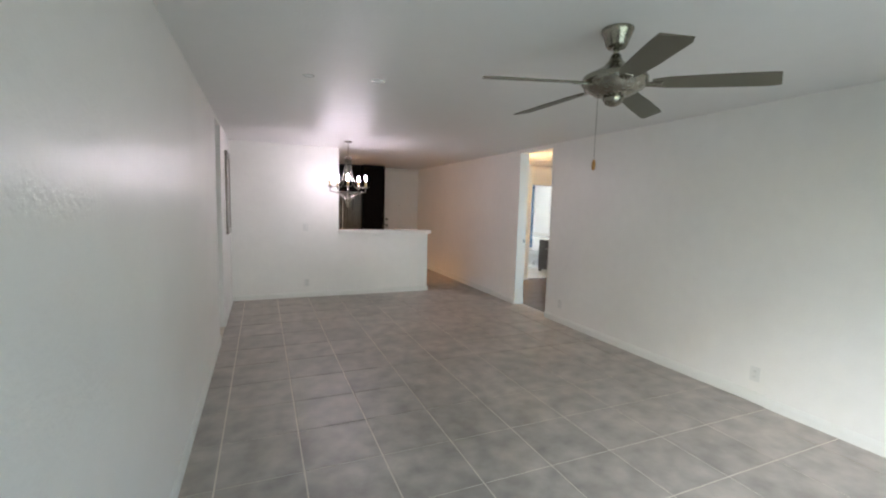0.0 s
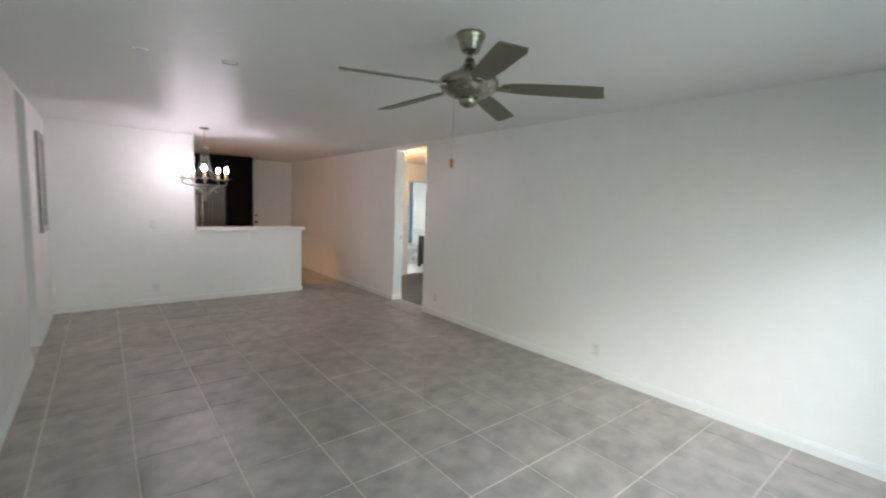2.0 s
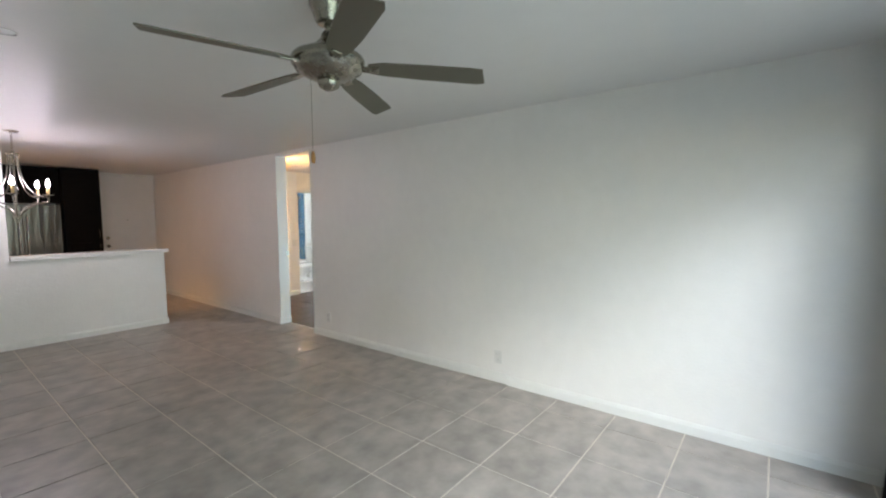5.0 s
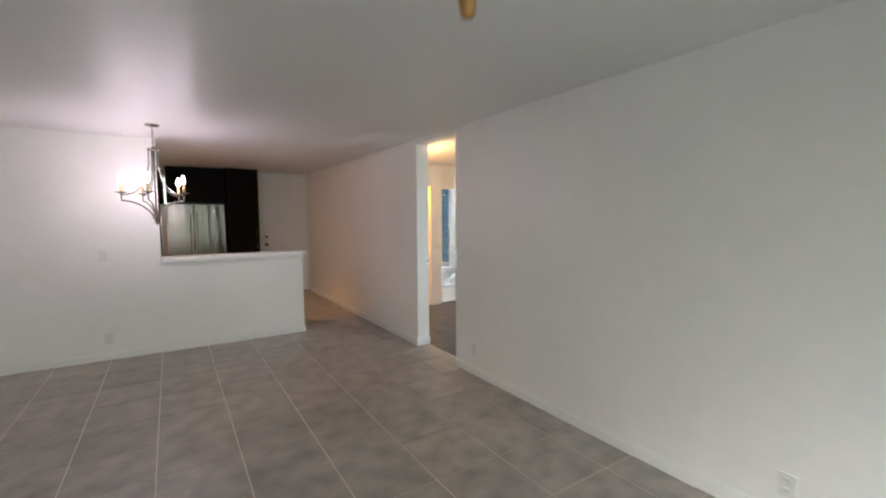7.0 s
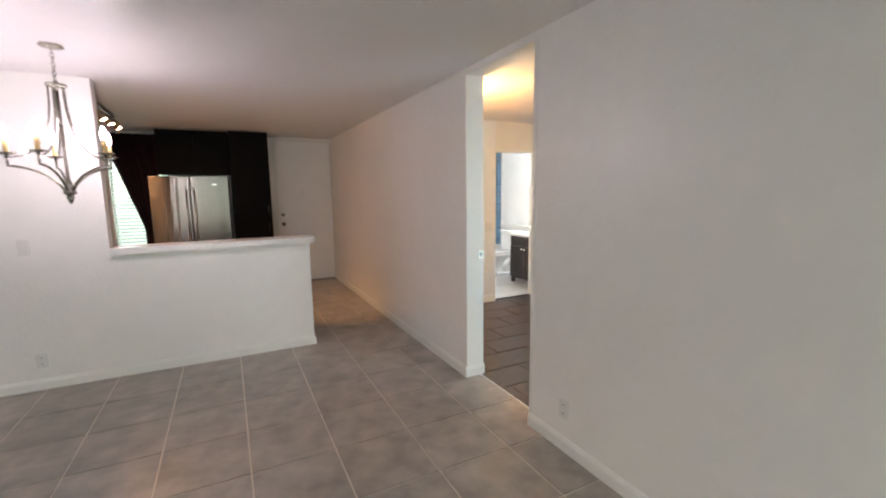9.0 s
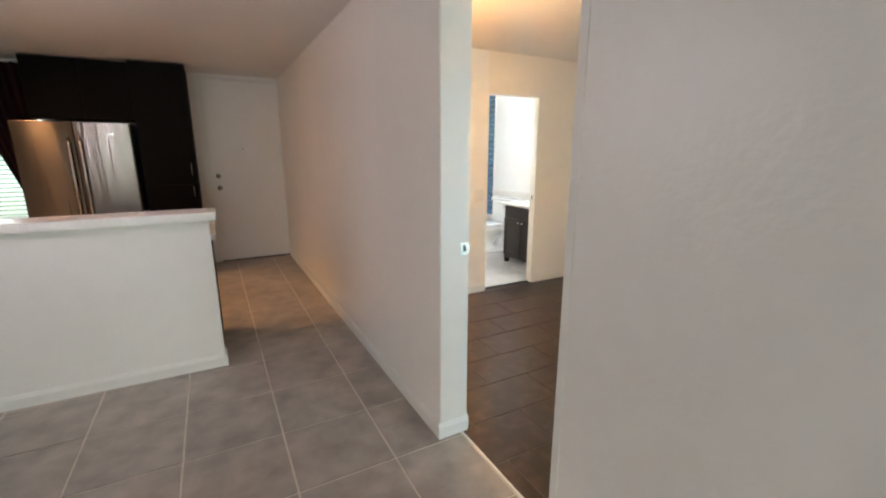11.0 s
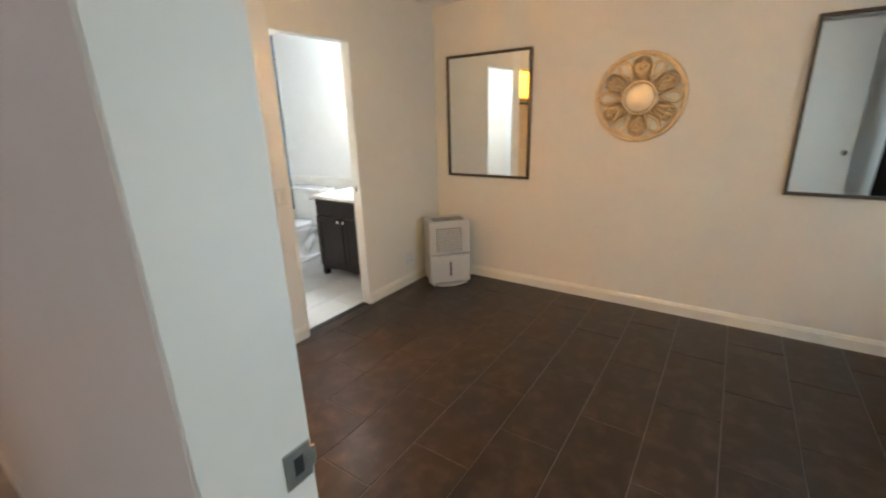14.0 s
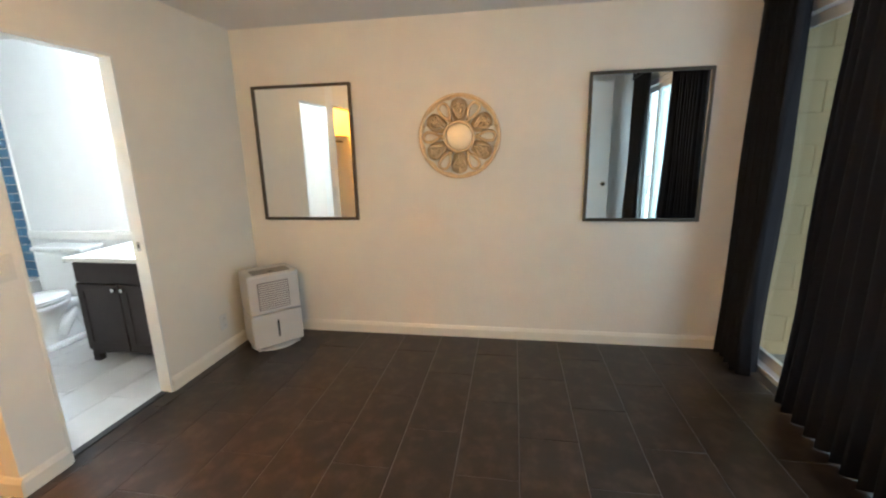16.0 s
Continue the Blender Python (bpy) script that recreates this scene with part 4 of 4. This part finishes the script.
slider()
curtain_rod("curtain_rod", 4.22, 7.24, 3.515, 2.345, "black metal curtain rod above the sliding door")
DC = "dark charcoal curtain hanging to the floor"
curtain("curtain", DC + " beside the mirror wall", FABRIC, 6.83, 7.235, 3.50, 0.008, 2.39, 6, 0.075, flare=-0.02, seed=11)
curtain("curtain", DC + " over the sliding door", FABRIC, 5.70, 6.48, 3.485, 0.008, 2.39, 11, 0.055, flare=0.24, seed=12)
curtain("curtain", DC + " at the door's far end", FABRIC, 4.30, 4.92, 3.50, 0.008, 2.39, 7, 0.05, flare=-0.24, lean=-0.17, seed=13)


def wall_sconce():
    ob = thing("wall_lamp", "warm lit frosted glass wall sconce by the doorway", "wall lamp", (XB0, 5.75, 1.98))
    part("back_plate", bm_box(0, 0.02, -0.06, 0.06, -0.09, 0.09, 0.006), NICKEL, ob)
    part("arm", bm_tube([(0.015, 0, -0.05), (0.06, 0, -0.07), (0.085, 0, -0.055)], 0.008, 8), NICKEL, ob)
    part("shade", bm_lathe([(0, -0.06), (0.03, -0.055), (0.05, -0.02), (0.062, 0.04), (0.07, 0.09), (0.066, 0.09), (0.058, 0.045), (0.0, 0.0)], 28, m=Matrix.Translation((0.085, 0, 0))), WARM_DOME, ob, "glowing amber glass shade")
    return ob


wall_sconce()

# closet
structure("closet_shelf", [(XB0, 5.36, 7.50, 7.86, 1.72, 1.74)], SHELF, "wooden closet shelf", "shelf")
rodc = thing("closet_rod", "metal hanging rod in the closet", "closet rod", (4.18, 7.6, 1.66))
part("rod", bm_tube([(-0.018, 0, 0), (1.178, 0, 0)], 0.014, 12), NICKEL, rodc)
cl = thing("ceiling_light", "warm lit closet dome light", "ceiling light", (4.75, 7.58, CEIL))
part("rim", bm_lathe([(0, 0), (0.09, 0), (0.092, -0.015), (0, -0.02)], 24), NICKEL, cl)
part("dome", bm_lathe([(0.085, -0.018), (0.07, -0.05), (0.03, -0.065), (0, -0.068)], 24), CLOSET_GLOW, cl, "glowing amber glass dome")

# ---- bathroom ----
def vanity():
    ob = thing("vanity_cabinet", "dark brown two-door bathroom vanity cabinet", "vanity", (6.50, 7.42, 0))
    d, w, h = 0.58, 0.72, 0.78
    part("body", bm_box(0.02, d, 0, w, 0.09, h, 0.002), VANITY, ob)
    bm = bmesh.new()
    top = [(w * i / 16, 0.035 + 0.05 * math.sin(math.pi * i / 16) ** 0.6) for i in range(17)]
    for (ya, za), (yb, zb) in zip(top, top[1:]):
        v = [bm.verts.new(p) for p in ((0.02, ya, za), (0.02, yb, zb), (0.02, yb, 0.095), (0.02, ya, 0.095), (0.04, ya, za), (0.04, yb, zb), (0.04, yb, 0.095), (0.04, ya, 0.095))]
        for q in ((0, 1, 2, 3), (7, 6, 5, 4), (0, 4, 5, 1)):
            bm.faces.new([v[i] for i in q])
    part("apron", bm, VANITY, ob)
    for y in (0.0, w - 0.05):
        for x in (0.02, d - 0.05):
            part("foot", bm_box(x, x + 0.05, y, y + 0.05, 0, 0.09), VANITY, ob)
    part("false_drawer", bm_box(0, 0.018, 0.012, w - 0.012, 0.625, h - 0.01, 0.003), VANITY, ob)
    for k in range(2):
        a, b = w / 2 * k + 0.012, w / 2 * (k + 1) - 0.003
        bm = bm_box(0.006, 0.018, a, b, 0.105, 0.612)
        for bx in ((0, 0.006, a, a + 0.05, 0.105, 0.612), (0, 0.006, b - 0.05, b, 0.105, 0.612), (0, 0.006, a + 0.05, b - 0.05, 0.105, 0.16), (0, 0.006, a + 0.05, b - 0.05, 0.557, 0.612)):
            bm_box(*bx, bm=bm)
        dr = part("door", bm, VANITY, ob)
        yk = (w / 2 - 0.035, w / 2 + 0.035)[k]
        part("knob", bm_box(-0.025, 0, yk - 0.012, yk + 0.012, 0.565, 0.59, 0.003), CHROME, dr, "square chrome knob")
    return ob


vanity()
bl = thing("strike_plate", "small metal strike plate on the bathroom jamb", "strike plate", (6.198, YB + 0.04, 0.97))
part("plate", bm_box(-0.002, 0, -0.014, 0.014, -0.028, 0.028), CHROME, bl)
part("latch_hole", bm_box(-0.003, -0.0015, -0.006, 0.006, -0.012, 0.012), BLACK, bl)
ct = thing("counter", "white cultured-marble bathroom counter with backsplash", "counter", (6.47, 7.40, 0.782))
part("slab", bm_box(0, 0.61, 0, 0.77, 0, 0.03, 0.006), COUNTER, ct)
part("backsplash", bm_box(0.585, 0.608, 0, 1.82, 0.03, 0.105, 0.004), COUNTER, ct)


def toilet():
    ob = thing("toilet", "white ceramic toilet with lidded tank", "toilet", (7.08, 8.73, 0), 180)
    part("tank", bm_box(0.012, 0.20, -0.235, 0.235, 0.36, 0.745, 0.025, seg=3), CERAMIC, ob)
    part("tank_lid", bm_box(0.002, 0.215, -0.25, 0.25, 0.747, 0.785, 0.012, seg=3), CERAMIC, ob)
    part("flush_lever", bm_tube([(0.20, 0.15, 0.68), (0.225, 0.15, 0.68), (0.228, 0.08, 0.67)], 0.008, 8), CHROME, ob)
    bm = bm_lathe([(0, 0.0), (0.118, 0.0), (0.122, 0.03), (0.098, 0.06), (0.088, 0.15), (0.105, 0.22), (0.15, 0.30), (0.182, 0.36), (0.186, 0.385), (0.172, 0.392), (0.0, 0.392)], 36)
    bmesh.ops.transform(bm, matrix=Matrix.Translation((0.44, 0, 0)) @ Matrix.Diagonal((1.28, 0.96, 1, 1)), verts=bm.verts)
    part("bowl", bm, CERAMIC, ob)
    part("tank_shelf", bm_box(0.03, 0.34, -0.12, 0.12, 0.30, 0.368, 0.03, seg=3), CERAMIC, ob)
    for sgn in (-1, 1):
        part("trapway", bm_tube([(0.36, sgn * 0.06, 0.10), (0.30, sgn * 0.075, 0.20), (0.24, sgn * 0.075, 0.25), (0.18, sgn * 0.07, 0.18), (0.15, sgn * 0.06, 0.06), (0.15, sgn * 0.05, 0.01)], [0.05, 0.05, 0.052, 0.05, 0.05, 0.055], 12), CERAMIC, ob)
    part("pedestal", bm_box(0.13, 0.44, -0.085, 0.085, 0.02, 0.33, 0.04, seg=3), CERAMIC, ob)
    part("plinth", bm_box(0.08, 0.52, -0.125, 0.125, 0.0, 0.05, 0.02, seg=3), CERAMIC, ob)
    bm = bm_lathe([(0, 0.394), (0.18, 0.394), (0.19, 0.401), (0.188, 0.408), (0, 0.41)], 36)
    bmesh.ops.transform(bm, matrix=Matrix.Translation((0.44, 0, 0)) @ Matrix.Diagonal((1.26, 0.96, 1, 1)), verts=bm.verts)
    part("seat", bm, CERAMIC, ob)
    bm = bm_lathe([(0, 0.412), (0.178, 0.412), (0.187, 0.42), (0.18, 0.43), (0.1, 0.436), (0, 0.438)], 36)
    bmesh.ops.transform(bm, matrix=Matrix.Translation((0.44, 0, 0)) @ Matrix.Diagonal((1.25, 0.96, 1, 1)), verts=bm.verts)
    part("seat_lid", bm, CERAMIC, ob)
    return ob


toilet()
blue = thing("shower_tile_wall", "blue glass subway tile beside the tub", "tile wall", (7.08, 9.225, 0.0))
part("edge_trim", bm_box(-0.012, 0, -0.012, 0.0, 0.45, 2.41), TRIM, blue, "white tile edge trim")
for r in range(26):
    y = 0.0
    off = 0.075 if r % 2 else 0.15
    first = True
    while y < 0.54:
        w = off if first else 0.15
        first = False
        y2 = min(y + w, 0.55)
        if y2 - y > 0.01:
            part("tile", bm_box(-0.01, -0.0005, y + 0.0015, y2 - 0.0015, 0.46 + r * 0.075 + 0.0015, 0.46 + (r + 1) * 0.075 - 0.0015), BLUE_TILE, blue)
        y = y2
part("grout", bm_box(-0.006, 0, 0.0, 0.55, 0.45, 2.412), TRIM, blue)
sh = thing("shower_head", "chrome shower head on a bent wall arm", "shower head", (7.07, 9.42, 2.05))
part("flange", bm_lathe([(0, 0), (0.03, 0), (0.028, 0.008), (0, 0.012)], 20, m=pose(-0.0, 0, 0, 0, -90, 0)), CHROME, sh)
part("arm", bm_tube([(-0.005, 0, 0), (-0.07, 0, 0.01), (-0.12, 0, -0.02), (-0.15, 0, -0.06)], 0.009, 10), CHROME, sh)
part("head", bm_lathe([(0, 0), (0.014, -0.005), (0.02, -0.03), (0.042, -0.055), (0.042, -0.062), (0, -0.064)], 24, m=Matrix.Translation((-0.15, 0, -0.055)) @ pose(0, 0, 0, 0, 30, 0)), CHROME, sh)
tub = thing("bathtub", "white bathtub along the bathroom's end", "bathtub", (5.47, 9.232, 0))
bm = bmesh.new()
for bx in ((0, 1.60, 0, 0.07, 0, 0.44), (0, 1.60, 0.47, 0.545, 0, 0.44), (0, 0.08, 0.07, 0.47, 0, 0.44), (1.52, 1.60, 0.07, 0.47, 0, 0.44), (0.08, 1.52, 0.07, 0.47, 0, 0.08)):
    bm_box(*bx, bm=bm)
part("basin", bm, CERAMIC, tub)
bathl = thing("vanity_light", "bright cool light bar above the bathroom vanity", "wall lamp", (7.08, 7.70, 1.98))
part("back_plate", bm_box(-0.03, -0.001, -0.26, 0.26, -0.05, 0.05, 0.006), CHROME, bathl)
for y in (-0.18, 0.0, 0.18):
    part("globe", bm_lathe([(0, -0.05), (0.03, -0.042), (0.05, -0.015), (0.052, 0.01), (0.036, 0.04), (0, 0.05)], 20, m=Matrix.Translation((-0.085, y, 0))), COOL_PANEL, bathl, "glowing frosted globe")
    part("socket", bm_tube([(-0.03, y, 0), (-0.05, y, 0)], 0.02, 12), CHROME, bathl)


# ---- outside ----
bw = thing("block_wall", "cream painted concrete block wall beside the patio", "wall", (7.285, YC - 0.125, -0.13))
tagged(bw, kind="structure")
part("core", bm_box(0.012, 0.2, -3.6, 0, 0, 2.9), BLOCK, bw)
for r in range(14):
    y = 0.0
    first = r % 2 == 1
    while y > -1.9:
        w = 0.2 if first else 0.4
        first = False
        part("block", bm_box(0, 0.012, y - w + 0.005, y - 0.005, r * 0.2 + 0.005, r * 0.2 + 0.195, 0.003, seg=1), BLOCK, bw)
        y -= w


def tree(x, y, h, spread, seed, label, leaves=2600):
    rnd = random.Random(seed)
    ob = thing("tree", label, "tree", (x, y, -0.13))
    bm = bm_tube([(0.05 * math.sin(i * 1.3), 0.05 * math.cos(i * 1.7), h * 0.75 * i / 8) for i in range(9)], [0.16 - 0.014 * i for i in range(9)], 9)
    tips = []
    for k in range(9):
        z = h * (0.22 + 0.06 * k)
        a = k * 2.4 + rnd.uniform(-0.4, 0.4)
        L = spread * rnd.uniform(0.6, 1.0)
        pts = [(L * t * math.cos(a), L * t * math.sin(a), z + L * 0.5 * t + 0.1 * math.sin(5 * t)) for t in (0, 0.3, 0.65, 1)]
        bm_tube(pts, [0.06, 0.045, 0.03, 0.012], 6, bm)
        tips += pts[1:]
    part("trunk", bm, BARK, ob)
    vs, fs = [], []
    tips += [(0.3 * math.cos(i), 0.3 * math.sin(i), h * (0.15 + 0.1 * i)) for i in range(9)]
    for i in range(leaves):
        c = Vector(tips[rnd.randrange(len(tips))]) + Vector((rnd.gauss(0, 0.42), rnd.gauss(0, 0.42), rnd.gauss(0, 0.42)))
        s = rnd.uniform(0.07, 0.15)
        q = Euler((rnd.uniform(0, 6.3), rnd.uniform(-0.9, 0.9), rnd.uniform(0, 6.3))).to_matrix()
        n = len(vs)
        vs += [tuple(c + q @ Vector(p)) for p in ((-s, 0, 0), (0, -s * 0.42, 0.02), (s, 0, 0), (0, s * 0.42, 0.02))]
        fs.append((n, n + 1, n + 2, n + 3))
    me = bpy.data.meshes.new("crown")
    me.from_pydata(vs, [], fs)
    me.materials.append(LEAF)
    cr = new("crown", me)
    cr.parent = ob
    return ob


TL = "leafy green tree beyond the patio"
tree(0.2, -5.6, 4.2, 1.5, 21, TL)
tree(2.6, -6.2, 4.4, 1.6, 22, TL)
tree(4.9, -5.4, 4.0, 1.5, 23, TL)
tree(7.2, -4.9, 4.1, 1.5, 24, TL)
tree(-2.2, -6.0, 4.2, 1.6, 25, TL)
tree(9.4, -5.8, 4.2, 1.6, 26, TL)

# ---- floor pieces ----
def tile_field(parent, xs, ys, material, z0, z1, gap, stagger=0.0, bounds=None):
    """Tiles as objects of their own; whole ones share one mesh."""
    bx0, bx1, by0, by1 = bounds
    shared = {}
    for j, (ya, yb) in enumerate(zip(ys, ys[1:])):
        s = stagger if j % 2 else 0.0
        for xa, xb in zip(xs, xs[1:]):
            a, b = max(xa + s, bx0), min(xb + s, bx1)
            c, d = max(ya, by0), min(yb, by1)
            if b - a < 0.02 or d - c < 0.02:
                continue
            key = (round(b - a, 3), round(d - c, 3))
            if key not in shared:
                bm = bm_box(-(b - a) / 2 + gap, (b - a) / 2 - gap, -(d - c) / 2 + gap, (d - c) / 2 - gap, z0, z1)
                top = [e for e in bm.edges if all(v.co.z > z1 - 1e-6 for v in e.verts)]
                bmesh.ops.bevel(bm, geom=top, offset=0.0012, segments=1, affect="EDGES")
                me = bpy.data.meshes.new("tile")
                bm.to_mesh(me)
                bm.free()
                me.materials.append(material)
                shared[key] = me
            ob = new("tile", shared[key])
            ob.parent = parent
            ob.location = ((a + b) / 2, (c + d) / 2, 0)


G = 0.46
tile_field(floor, [3.738 + G * i for i in range(-11, 3)], [5.72 + G * j for j in range(-16, 11)], TILE, -0.012, 0.0, 0.0042, bounds=(X0, X1 + 0.116, YF, YK))
tile_field(floor_bed, [6.045 - 0.61 + 0.61 * i for i in range(-5, 5)], [4.989 + 0.305 * j for j in range(-7, 9)], DARK_TILE, -0.012, 0.0, 0.0022, stagger=0.305, bounds=(4.132, XB1, YC, YB + 0.03))
tile_field(floor_bath, [5.5 + 0.61 * i for i in range(-3, 5)], [7.27 + 0.305 * j for j in range(0, 10)], BATH_TILE, -0.012, 0.0, 0.0018, stagger=0.305, bounds=(4.17, 7.25, 7.275, 9.77))
